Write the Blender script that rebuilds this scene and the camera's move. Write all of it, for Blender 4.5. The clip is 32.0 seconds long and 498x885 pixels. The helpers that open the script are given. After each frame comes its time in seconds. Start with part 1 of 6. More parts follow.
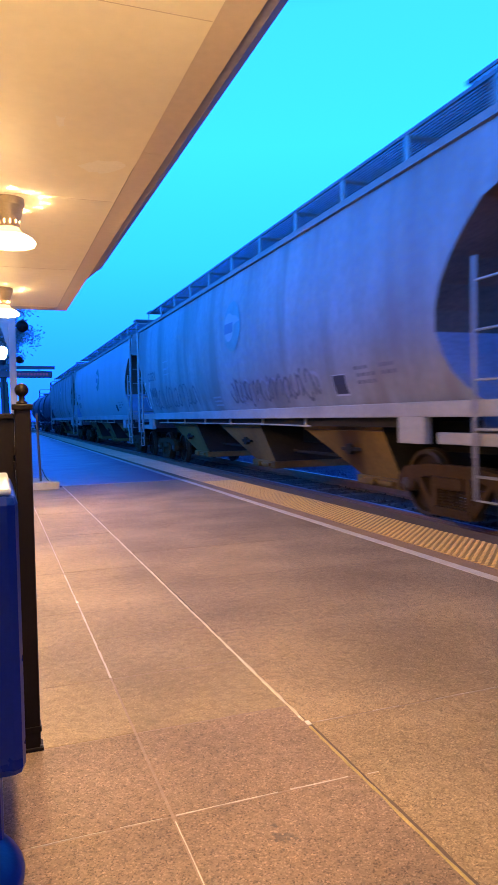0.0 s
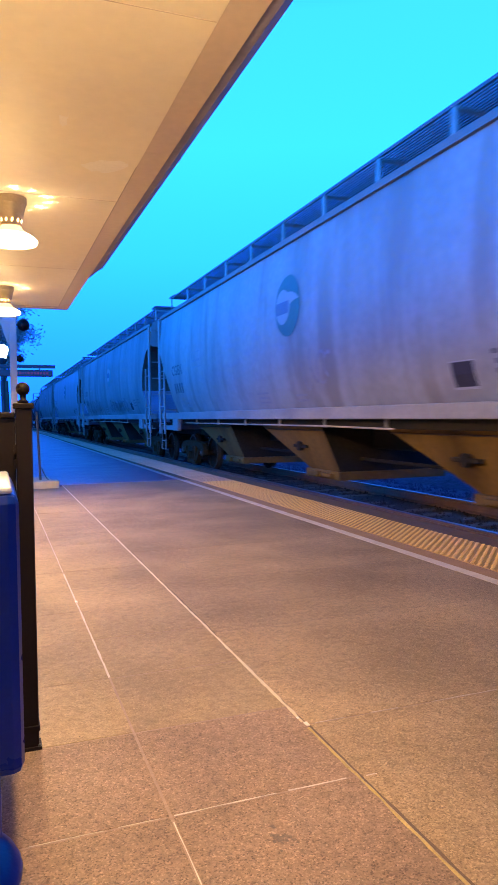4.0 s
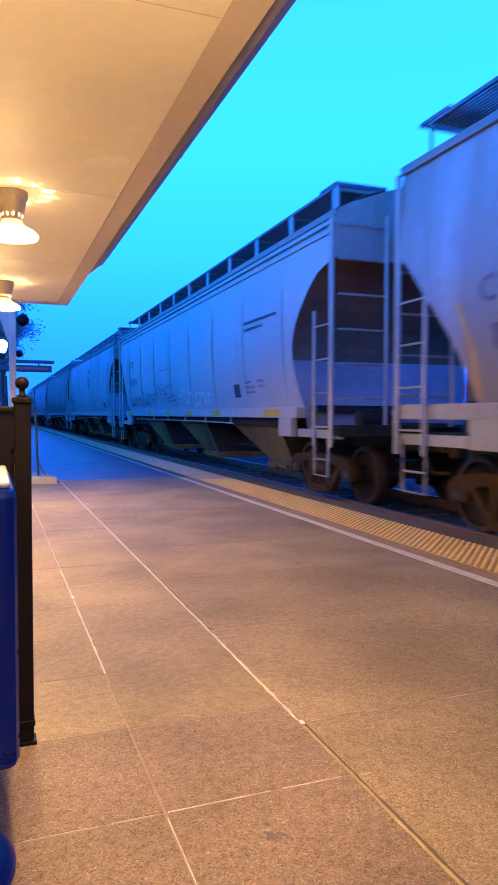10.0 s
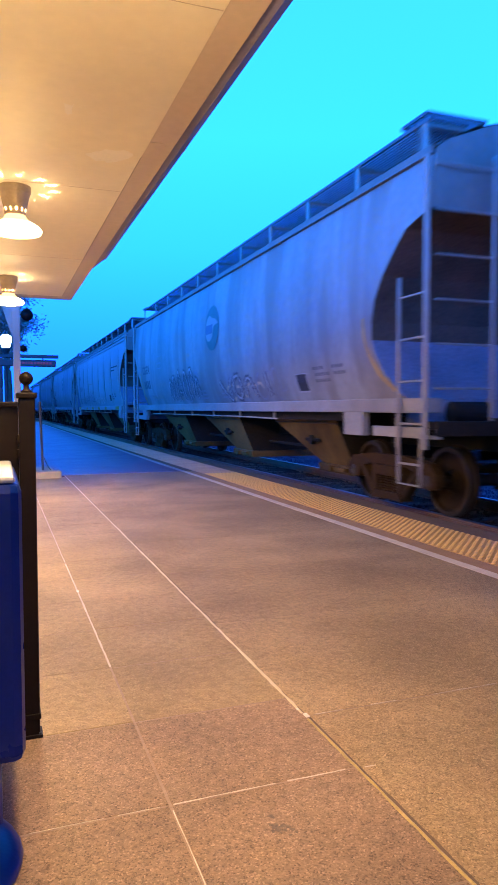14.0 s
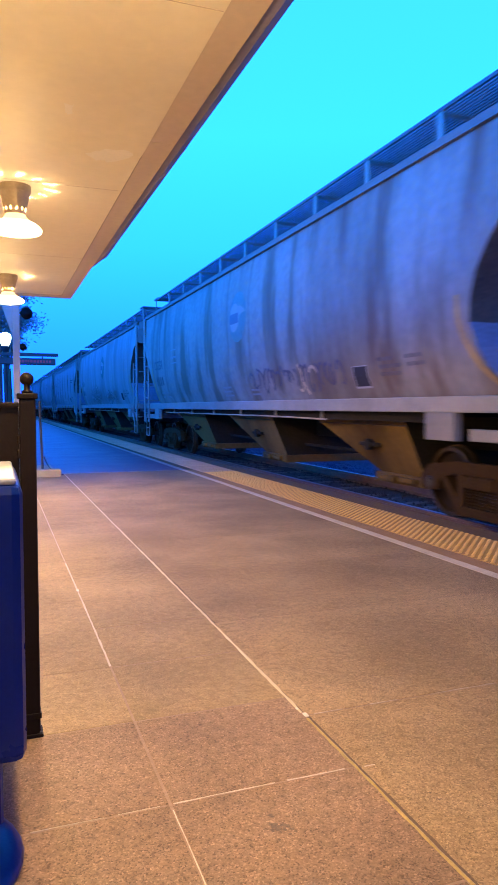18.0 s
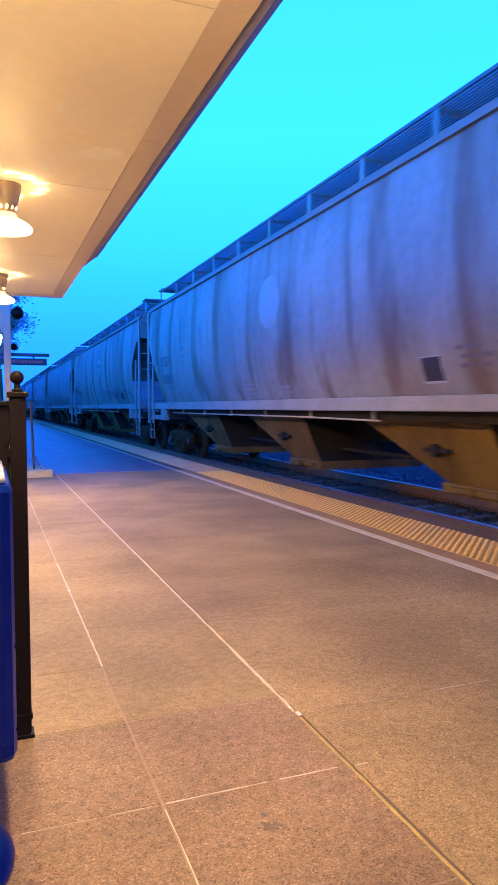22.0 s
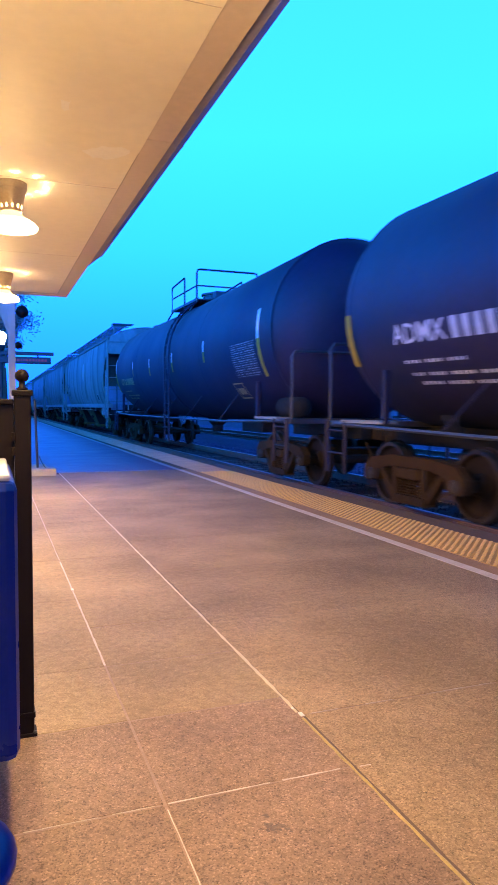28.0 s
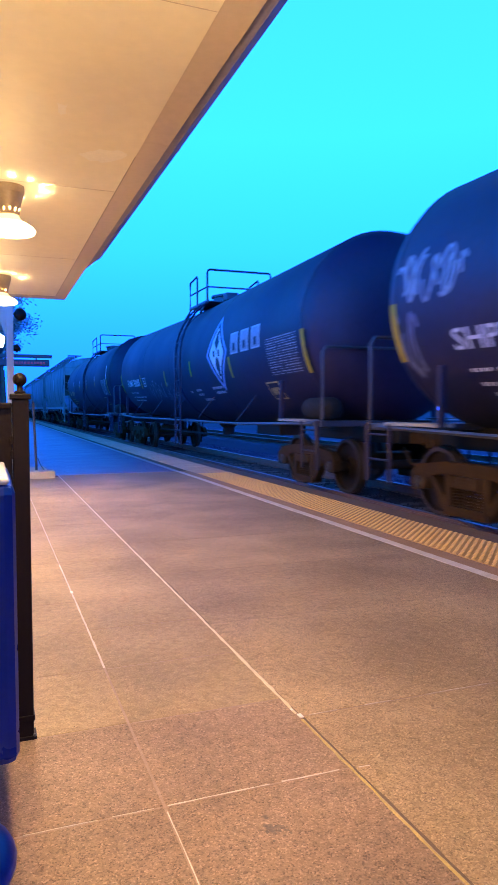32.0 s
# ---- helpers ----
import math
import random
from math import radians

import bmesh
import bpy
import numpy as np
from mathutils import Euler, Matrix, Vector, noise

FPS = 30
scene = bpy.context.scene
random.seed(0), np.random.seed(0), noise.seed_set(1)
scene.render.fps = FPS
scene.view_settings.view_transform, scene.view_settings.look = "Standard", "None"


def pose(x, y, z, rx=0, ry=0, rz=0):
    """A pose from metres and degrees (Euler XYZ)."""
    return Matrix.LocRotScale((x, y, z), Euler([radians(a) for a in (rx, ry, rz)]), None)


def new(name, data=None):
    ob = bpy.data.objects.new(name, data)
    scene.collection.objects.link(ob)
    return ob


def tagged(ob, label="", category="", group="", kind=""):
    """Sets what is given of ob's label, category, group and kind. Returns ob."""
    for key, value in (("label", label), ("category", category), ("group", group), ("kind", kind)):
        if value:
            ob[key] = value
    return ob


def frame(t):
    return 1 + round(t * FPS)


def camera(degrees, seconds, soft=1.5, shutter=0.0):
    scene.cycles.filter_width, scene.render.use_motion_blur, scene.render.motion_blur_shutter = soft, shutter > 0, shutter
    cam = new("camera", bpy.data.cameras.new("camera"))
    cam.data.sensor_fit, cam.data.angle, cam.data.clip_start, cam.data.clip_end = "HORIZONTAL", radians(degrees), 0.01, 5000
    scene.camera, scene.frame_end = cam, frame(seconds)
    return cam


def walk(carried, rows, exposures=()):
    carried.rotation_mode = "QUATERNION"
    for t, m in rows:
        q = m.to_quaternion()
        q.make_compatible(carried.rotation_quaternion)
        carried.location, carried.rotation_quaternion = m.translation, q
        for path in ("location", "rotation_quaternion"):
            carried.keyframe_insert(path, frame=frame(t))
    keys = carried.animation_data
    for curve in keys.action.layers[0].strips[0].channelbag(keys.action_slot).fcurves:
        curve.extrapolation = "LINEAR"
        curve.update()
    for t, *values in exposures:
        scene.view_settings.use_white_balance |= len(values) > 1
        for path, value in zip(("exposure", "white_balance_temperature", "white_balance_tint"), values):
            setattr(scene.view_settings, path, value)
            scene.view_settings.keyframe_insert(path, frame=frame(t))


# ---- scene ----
# The camera is held by hand under the canopy, 1.15 m over the platform.
# The track runs along +y, the platform edge lies on the +x side.
cam = camera(40.0, 32.0, soft=1.6, shutter=0.85)
PATH = [
    (0.0, pose(0.007, -0.002, 1.148, 87.78, 1.08, -20.35)),
    (0.5, pose(0.003, -0.002, 1.148, 87.69, 1.01, -20.34)),
    (1.0, pose(0.002, -0.002, 1.150, 87.77, 0.77, -20.52)),
    (1.5, pose(0.005, -0.005, 1.150, 87.87, 0.95, -20.43)),
    (2.0, pose(0.002, -0.005, 1.152, 87.80, 0.74, -20.33)),
    (2.5, pose(0.001, -0.010, 1.156, 87.68, 0.73, -20.28)),
    (3.0, pose(0.003, -0.000, 1.148, 87.72, 0.71, -20.26)),
    (3.5, pose(0.004, -0.001, 1.148, 87.88, 0.70, -20.35)),
    (5.5, pose(0.002, 0.000, 1.150, 87.53, 0.40, -20.21)),
    (6.0, pose(0.003, -0.002, 1.149, 87.69, 0.60, -20.37)),
    (6.5, pose(-0.000, 0.001, 1.149, 87.63, 0.48, -20.37)),
    (7.0, pose(0.002, -0.001, 1.150, 87.52, 0.45, -20.23)),
    (7.5, pose(-0.002, -0.002, 1.152, 87.54, 0.08, -20.41)),
    (8.0, pose(0.002, 0.000, 1.150, 87.56, 0.05, -20.41)),
    (8.5, pose(0.001, 0.001, 1.150, 87.49, -0.22, -20.44)),
    (9.0, pose(-0.001, 0.002, 1.149, 87.67, -0.21, -20.64)),
    (9.5, pose(0.002, -0.002, 1.152, 87.28, -0.09, -20.45)),
    (10.0, pose(0.002, 0.003, 1.145, 87.69, -0.13, -20.47)),
    (10.5, pose(0.001, -0.000, 1.151, 87.33, -0.32, -20.39)),
    (11.0, pose(0.002, -0.001, 1.151, 87.26, -0.26, -20.01)),
    (11.5, pose(0.002, -0.000, 1.149, 87.34, 0.02, -20.33)),
    (12.0, pose(-0.001, -0.001, 1.153, 87.32, -0.18, -20.09)),
    (12.5, pose(-0.003, 0.000, 1.151, 87.09, -0.43, -19.99)),
    (13.0, pose(0.000, -0.000, 1.150, 87.29, -0.06, -20.06)),
    (13.5, pose(0.001, 0.001, 1.151, 87.16, 0.14, -20.21)),
    (14.0, pose(0.003, 0.000, 1.147, 87.18, 0.06, -20.12)),
    (14.5, pose(0.002, 0.002, 1.147, 87.35, 0.08, -20.35)),
    (16.5, pose(0.000, -0.000, 1.151, 87.22, -0.07, -20.26)),
    (17.0, pose(0.002, 0.002, 1.148, 87.28, 0.05, -20.32)),
    (17.5, pose(-0.001, -0.003, 1.153, 87.24, 0.04, -20.27)),
    (18.0, pose(-0.001, -0.006, 1.156, 87.03, -0.01, -20.16)),
    (18.5, pose(0.002, -0.001, 1.151, 86.74, -0.02, -20.21)),
    (19.0, pose(0.004, 0.002, 1.149, 87.00, 0.19, -20.94)),
    (19.5, pose(0.002, 0.003, 1.147, 87.09, -0.13, -20.58)),
    (20.0, pose(-0.003, -0.001, 1.153, 86.90, -0.08, -21.27)),
    (20.5, pose(0.003, 0.003, 1.146, 86.89, 0.21, -21.15)),
    (21.0, pose(-0.002, -0.001, 1.151, 87.03, -0.04, -20.93)),
    (21.5, pose(0.002, 0.003, 1.148, 87.05, 0.12, -21.00)),
    (22.0, pose(0.003, 0.000, 1.149, 87.04, 0.11, -20.81)),
    (22.5, pose(0.005, 0.005, 1.148, 86.69, 0.10, -20.50)),
    (23.0, pose(0.003, 0.005, 1.147, 86.84, 0.08, -20.48)),
    (23.5, pose(-0.000, 0.001, 1.149, 87.10, 0.08, -20.56)),
    (24.0, pose(0.003, 0.004, 1.147, 87.11, 0.10, -20.53)),
    (24.5, pose(0.001, 0.003, 1.150, 86.78, 0.05, -20.49)),
    (25.0, pose(0.004, 0.000, 1.150, 86.88, 0.04, -20.53)),
    (25.5, pose(0.000, -0.000, 1.150, 86.99, 0.02, -20.63)),
    (27.5, pose(0.002, -0.001, 1.152, 87.07, -0.00, -20.61)),
    (28.0, pose(-0.000, 0.006, 1.148, 87.05, -0.26, -20.52)),
    (28.5, pose(0.003, -0.001, 1.152, 86.98, 0.15, -20.55)),
    (29.0, pose(0.002, -0.002, 1.153, 86.93, -0.03, -20.61)),
    (29.5, pose(0.003, 0.001, 1.150, 87.13, 0.02, -20.69)),
    (30.0, pose(0.001, 0.003, 1.149, 87.12, -0.08, -20.63)),
    (30.5, pose(0.004, 0.003, 1.148, 87.02, -0.01, -20.59)),
    (31.0, pose(0.001, -0.002, 1.151, 87.11, -0.08, -20.66)),
    (31.5, pose(0.000, 0.004, 1.147, 87.14, -0.08, -20.66)),
    (32.0, pose(0.002, -0.002, 1.152, 87.15, 0.05, -20.62)),
]
walk(cam, PATH, exposures=((0, 0.0), (17, 0.0), (22, 0.09), (32, 0.09)))

# ---- world: clear dusk sky, white-balanced for the warm lamps ----
world = bpy.data.worlds.new("dusk_sky")
scene.world = world
world.use_nodes = True
wn, wl = world.node_tree.nodes, world.node_tree.links
bg = wn["Background"]
tc = wn.new("ShaderNodeTexCoord")
sep = wn.new("ShaderNodeSeparateXYZ")
wl.new(tc.outputs["Generated"], sep.inputs[0])


def sky_ramp(stops):
    node = wn.new("ShaderNodeValToRGB")
    while len(node.color_ramp.elements) < len(stops):
        node.color_ramp.elements.new(0.5)
    for el, (pos, col) in zip(node.color_ramp.elements, stops):
        el.position, el.color = pos, (*col, 1)
    wl.new(sep.outputs["Z"], node.inputs["Fac"])
    return node.outputs["Color"]


# the sun has set behind the station: its glow lies low over that horizon, the zenith is dark
EAST = sky_ramp([(0.0, (0.006, 0.080, 1.25)), (0.10, (0.007, 0.122, 1.25)), (0.22, (0.010, 0.178, 1.30)), (0.36, (0.013, 0.212, 1.05)), (0.50, (0.014, 0.196, 0.80)), (0.64, (0.0025, 0.028, 0.11)), (1.0, (0.0008, 0.007, 0.03))])
WEST = sky_ramp([(0.0, (0.012, 0.35, 1.9)), (0.10, (0.013, 0.72, 3.8)), (0.22, (0.014, 0.85, 4.7)), (0.36, (0.010, 0.52, 2.9)), (0.50, (0.005, 0.16, 0.9)), (0.70, (0.002, 0.03, 0.15)), (1.0, (0.0008, 0.007, 0.03))])
turn = wn.new("ShaderNodeMapRange")
turn.inputs["From Min"].default_value, turn.inputs["From Max"].default_value = 0.0, -0.8
turn.interpolation_type = "SMOOTHSTEP"
toward = wn.new("ShaderNodeVectorMath")
toward.operation = "DOT_PRODUCT"
toward.inputs[1].default_value = (0.97, 0.25, 0.0)
wl.new(tc.outputs["Generated"], toward.inputs[0])
wl.new(toward.outputs["Value"], turn.inputs["Value"])
halves = wn.new("ShaderNodeMix")
halves.data_type = "RGBA"
wl.new(turn.outputs["Result"], halves.inputs["Factor"])
wl.new(EAST, halves.inputs["A"])
wl.new(WEST, halves.inputs["B"])
wl.new(halves.outputs["Result"], bg.inputs["Color"])
bg.inputs["Strength"].default_value = 4.3
scene.view_settings.exposure = 0.0

WARM = (0.97, 0.63, 0.25)
LAMP_W, BULB_W, LEAK_W = 270.0, 25.0, 150.0     # watts of each canopy lamp: below the glass, round it, and through the holes in the neck


# ---- materials ----
def mat(name, base, rough=0.6, metal=0.0, var=0.25, scale=3.0, fine=40.0, bump=0.2, depth=0.01, spec=0.5, streak=0.0, dirt=None, rand=0.0, coat=0.0, rust=None):
    """A surface with variation at two scales, optional vertical streaks and dirt, and fine relief."""
    m = bpy.data.materials.new(name)
    m.use_nodes = True
    n, l = m.node_tree.nodes, m.node_tree.links
    b = n["Principled BSDF"]
    b.inputs["Metallic"].default_value = metal
    b.inputs["Specular IOR Level"].default_value = spec
    b.inputs["Coat Weight"].default_value = coat
    co = n.new("ShaderNodeTexCoord")
    big, small = n.new("ShaderNodeTexNoise"), n.new("ShaderNodeTexNoise")
    big.inputs["Scale"].default_value, small.inputs["Scale"].default_value = scale, fine
    big.inputs["Detail"].default_value, small.inputs["Detail"].default_value = 5, 3
    l.new(co.outputs["Object"], big.inputs["Vector"])
    l.new(co.outputs["Object"], small.inputs["Vector"])
    mix = n.new("ShaderNodeMix")
    mix.data_type = "RGBA"
    lo = [c * (1 - var) for c in base]
    hi = [min(1.0, c * (1 + var)) for c in base]
    mix.inputs["A"].default_value, mix.inputs["B"].default_value = (*lo, 1), (*hi, 1)
    add = n.new("ShaderNodeMath")
    add.operation = "MULTIPLY_ADD"
    add.inputs[1].default_value, add.inputs[2].default_value = 0.45, 0.0
    l.new(small.outputs["Fac"], add.inputs[0])
    add2 = n.new("ShaderNodeMath")
    add2.operation = "MULTIPLY_ADD"
    add2.inputs[1].default_value = 0.55
    l.new(big.outputs["Fac"], add2.inputs[0])
    l.new(add.outputs[0], add2.inputs[2])
    mr = n.new("ShaderNodeMapRange")
    mr.inputs["From Min"].default_value, mr.inputs["From Max"].default_value = 0.3, 0.7
    l.new(add2.outputs[0], mr.inputs["Value"])
    l.new(mr.outputs["Result"], mix.inputs["Factor"])
    col = mix.outputs["Result"]
    if streak:
        mp = n.new("ShaderNodeMapping")
        mp.inputs["Scale"].default_value = (0.6, 0.6, 0.11)
        who = n.new("ShaderNodeObjectInfo")
        far = n.new("ShaderNodeMath")
        far.operation = "MULTIPLY"
        far.inputs[1].default_value = 60.0
        l.new(who.outputs["Random"], far.inputs[0])
        l.new(far.outputs[0], mp.inputs["Location"])
        st = n.new("ShaderNodeTexNoise")
        st.inputs["Scale"].default_value, st.inputs["Detail"].default_value = 1.6, 6
        l.new(co.outputs["Object"], mp.inputs["Vector"])
        l.new(mp.outputs["Vector"], st.inputs["Vector"])
        sr = n.new("ShaderNodeMapRange")
        sr.inputs["From Min"].default_value, sr.inputs["From Max"].default_value = 0.46, 0.72
        sr.inputs["To Max"].default_value = streak
        l.new(st.outputs["Fac"], sr.inputs["Value"])
        sm = n.new("ShaderNodeMix")
        sm.data_type = "RGBA"
        sm.inputs["B"].default_value = (*(dirt or (0.08, 0.06, 0.045)), 1)
        l.new(sr.outputs["Result"], sm.inputs["Factor"])
        l.new(col, sm.inputs["A"])
        col = sm.outputs["Result"]
        if rust:
            rp = n.new("ShaderNodeMapping")
            rp.inputs["Scale"].default_value = (1.3, 1.3, 0.22)
            l.new(far.outputs[0], rp.inputs["Location"])
            l.new(co.outputs["Object"], rp.inputs["Vector"])
            rn = n.new("ShaderNodeTexNoise")
            rn.inputs["Scale"].default_value, rn.inputs["Detail"].default_value = 1.1, 8
            l.new(rp.outputs["Vector"], rn.inputs["Vector"])
            rm = n.new("ShaderNodeMapRange")
            rm.inputs["From Min"].default_value, rm.inputs["From Max"].default_value = 0.50, 0.62
            rm.inputs["To Max"].default_value = 0.8
            l.new(rn.outputs["Fac"], rm.inputs["Value"])
            rx = n.new("ShaderNodeMix")
            rx.data_type = "RGBA"
            rx.inputs["B"].default_value = (*rust, 1)
            l.new(rm.outputs["Result"], rx.inputs["Factor"])
            l.new(col, rx.inputs["A"])
            col = rx.outputs["Result"]
    if rand:
        oi = n.new("ShaderNodeObjectInfo")
        rr = n.new("ShaderNodeMapRange")
        rr.inputs["To Min"].default_value, rr.inputs["To Max"].default_value = 1 - rand, 1 + rand
        l.new(oi.outputs["Random"], rr.inputs["Value"])
        vm = n.new("ShaderNodeVectorMath")
        vm.operation = "SCALE"
        l.new(col, vm.inputs[0])
        l.new(rr.outputs["Result"], vm.inputs["Scale"])
        col = vm.outputs[0]
    l.new(col, b.inputs["Base Color"])
    ro = n.new("ShaderNodeMapRange")
    ro.inputs["To Min"].default_value, ro.inputs["To Max"].default_value = max(0.02, rough - 0.12), min(1, rough + 0.12)
    l.new(big.outputs["Fac"], ro.inputs["Value"])
    l.new(ro.outputs["Result"], b.inputs["Roughness"])
    if bump:
        bp = n.new("ShaderNodeBump")
        bp.inputs["Strength"].default_value, bp.inputs["Distance"].default_value = bump, depth
        l.new(small.outputs["Fac"], bp.inputs["Height"])
        l.new(bp.outputs["Normal"], b.inputs["Normal"])
    return m


def glow(name, colour, strength):
    m = bpy.data.materials.new(name)
    m.use_nodes = True
    b = m.node_tree.nodes["Principled BSDF"]
    b.inputs["Base Color"].default_value = (*[min(1, c) for c in colour], 1)
    b.inputs["Emission Color"].default_value = (*colour, 1)
    b.inputs["Emission Strength"].default_value = strength
    return m


def aggregate(name, base, rand=0.06, bite=1.0):
    """Exposed-aggregate concrete: pale and dark grains in a brownish paste, with stains."""
    m = bpy.data.materials.new(name)
    m.use_nodes = True
    n, l = m.node_tree.nodes, m.node_tree.links
    b = n["Principled BSDF"]
    b.inputs["Roughness"].default_value = 0.62
    b.inputs["Specular IOR Level"].default_value = 0.2
    geo = n.new("ShaderNodeNewGeometry")
    grain = n.new("ShaderNodeTexVoronoi")
    grain.inputs["Scale"].default_value = 215
    fine = n.new("ShaderNodeTexNoise")
    fine.inputs["Scale"].default_value, fine.inputs["Detail"].default_value = 75, 6
    stain = n.new("ShaderNodeTexNoise")
    stain.inputs["Scale"].default_value, stain.inputs["Detail"].default_value = 1.3, 7
    for tx in (grain, fine, stain):
        l.new(geo.outputs["Position"], tx.inputs["Vector"])
    gr = n.new("ShaderNodeValToRGB")
    cols = [(0.08, 1 - 0.66 * bite), (0.26, 1 - 0.22 * bite), (0.55, 1.0), (0.80, 1 + 0.22 * bite), (0.93, 1 + 0.9 * bite)]
    while len(gr.color_ramp.elements) < len(cols):
        gr.color_ramp.elements.new(0.5)
    for el, (p, v) in zip(gr.color_ramp.elements, cols):
        el.position, el.color = p, (base[0] * v, base[1] * v * 0.985, base[2] * v * 0.97, 1)
    bw = n.new("ShaderNodeSeparateColor")
    l.new(grain.outputs["Color"], bw.inputs[0])
    ad = n.new("ShaderNodeMath")
    ad.operation = "MULTIPLY_ADD"
    ad.inputs[1].default_value = 0.78
    l.new(bw.outputs[0], ad.inputs[0])
    fs = n.new("ShaderNodeMath")
    fs.operation = "MULTIPLY"
    fs.inputs[1].default_value = 0.22
    l.new(fine.outputs["Fac"], fs.inputs[0])
    l.new(fs.outputs[0], ad.inputs[2])
    l.new(ad.outputs[0], gr.inputs["Fac"])
    sr = n.new("ShaderNodeMapRange")
    sr.inputs["From Min"].default_value, sr.inputs["From Max"].default_value = 0.33, 0.68
    sr.inputs["To Min"].default_value, sr.inputs["To Max"].default_value = 0.70, 1.14
    l.new(stain.outputs["Fac"], sr.inputs["Value"])
    pits = n.new("ShaderNodeTexNoise")
    pits.inputs["Scale"].default_value, pits.inputs["Detail"].default_value = 26, 4
    l.new(geo.outputs["Position"], pits.inputs["Vector"])
    pr = n.new("ShaderNodeMapRange")
    pr.inputs["From Min"].default_value, pr.inputs["From Max"].default_value = 0.32, 0.62
    pr.inputs["To Min"].default_value, pr.inputs["To Max"].default_value = 0.84, 1.06
    l.new(pits.outputs["Fac"], pr.inputs["Value"])
    pm = n.new("ShaderNodeMath")
    pm.operation = "MULTIPLY"
    l.new(sr.outputs["Result"], pm.inputs[0])
    l.new(pr.outputs["Result"], pm.inputs[1])
    oi = n.new("ShaderNodeObjectInfo")
    rr = n.new("ShaderNodeMapRange")
    rr.inputs["To Min"].default_value, rr.inputs["To Max"].default_value = 1 - rand, 1 + rand
    l.new(oi.outputs["Random"], rr.inputs["Value"])
    mm = n.new("ShaderNodeMath")
    mm.operation = "MULTIPLY"
    l.new(pm.outputs[0], mm.inputs[0])
    l.new(rr.outputs["Result"], mm.inputs[1])
    vm = n.new("ShaderNodeVectorMath")
    vm.operation = "SCALE"
    l.new(gr.outputs["Color"], vm.inputs[0])
    l.new(mm.outputs[0], vm.inputs["Scale"])
    l.new(vm.outputs[0], b.inputs["Base Color"])
    bp = n.new("ShaderNodeBump")
    bp.inputs["Strength"].default_value, bp.inputs["Distance"].default_value = 0.45, 0.004
    l.new(ad.outputs[0], bp.inputs["Height"])
    l.new(bp.outputs["Normal"], b.inputs["Normal"])
    return m


M = {}
M["slab"] = aggregate("exposed_aggregate", (0.340, 0.248, 0.148), bite=0.76)
M["slab_near"] = aggregate("rough_red_brown_aggregate", (0.270, 0.188, 0.132), bite=0.8)
M["slab_worn"] = aggregate("smooth_worn_aggregate", (0.332, 0.247, 0.146), bite=0.5)
M["asphalt"] = mat("platform_asphalt", (0.090, 0.031, 0.098), 0.45, spec=0.5, var=0.25, scale=1.2, fine=90, bump=0.4)
M["sealant"] = mat("joint_sealant", (0.58, 0.48, 0.31), 0.4, var=0.2, scale=9, fine=120, bump=0.3)
M["joint"] = mat("pale_joint_fill", (0.52, 0.45, 0.39), 0.6, var=0.35, scale=7, fine=140, bump=0.4)
M["white_line"] = mat("worn_white_paint", (0.60, 0.53, 0.42), 0.7, var=0.25, scale=6, fine=90, bump=0.3)
M["brown_band"] = mat("brown_concrete_band", (0.33, 0.19, 0.09), 0.75, var=0.25, scale=5, fine=120, bump=0.4)
M["tactile"] = mat("yellow_tactile", (0.50, 0.275, 0.055), 0.55, var=0.22, scale=4, fine=80, bump=0.25, rand=0.06)
M["edge"] = mat("platform_edge_concrete", (0.13, 0.075, 0.032), 0.8, var=0.25, scale=4, fine=80, bump=0.5)
M["ballast"] = mat("ballast_stone", (0.085, 0.058, 0.115), 0.9, spec=0.15, var=0.5, scale=9, fine=26, bump=0.9, depth=0.05)
# Shade under the train, put into a darker copy of the ballast.
M["shaded_stone"] = mat("shaded_ballast_stone", (0.034, 0.026, 0.022), 0.85, spec=0.2, var=0.5, scale=9, fine=26, bump=0.9, depth=0.05)
M["ground"] = mat("bare_ground", (0.065, 0.048, 0.070), 0.9, spec=0.1, var=0.35, scale=0.4, fine=12, bump=0.6, depth=0.04)
M["rail"] = mat("rusty_rail", (0.16, 0.09, 0.06), 0.6, metal=0.3, var=0.3, scale=5, fine=60)
M["rail_top"] = mat("polished_railhead", (0.09, 0.085, 0.10), 0.42, metal=1.0, var=0.1, scale=3, fine=50, bump=0.05)
M["tie"] = mat("creosoted_tie", (0.06, 0.045, 0.035), 0.85, var=0.35, scale=6, fine=50, bump=0.6)
M["soffit"] = mat("cream_soffit_paint", (0.90, 0.82, 0.66), 0.55, var=0.05, scale=0.8, fine=14, bump=0.06)
M["trim"] = mat("painted_trim_board", (0.64, 0.53, 0.44), 0.5, var=0.08, scale=1.5, fine=20, bump=0.08)
M["gutter"] = mat("brown_gutter_metal", (0.24, 0.23, 0.35), 0.5, var=0.15, scale=2, fine=30, bump=0.1)
M["wall"] = mat("unseen_wall_stucco", (0.84, 0.76, 0.62), 0.85, var=0.1, scale=1.5, fine=50, bump=0.4)
M["bronze"] = mat("dark_bronze_paint", (0.006, 0.0035, 0.0035), 0.5, spec=0.12, var=0.25, scale=6, fine=60, bump=0.1)
M["blue"] = mat("glossy_blue_enamel", (0.0012, 0.012, 0.145), 0.3, var=0.15, scale=5, fine=70, bump=0.05, spec=0.2)
M["column"] = mat("white_column_paint", (0.36, 0.31, 0.25), 0.5, var=0.08, scale=3, fine=30, bump=0.1)
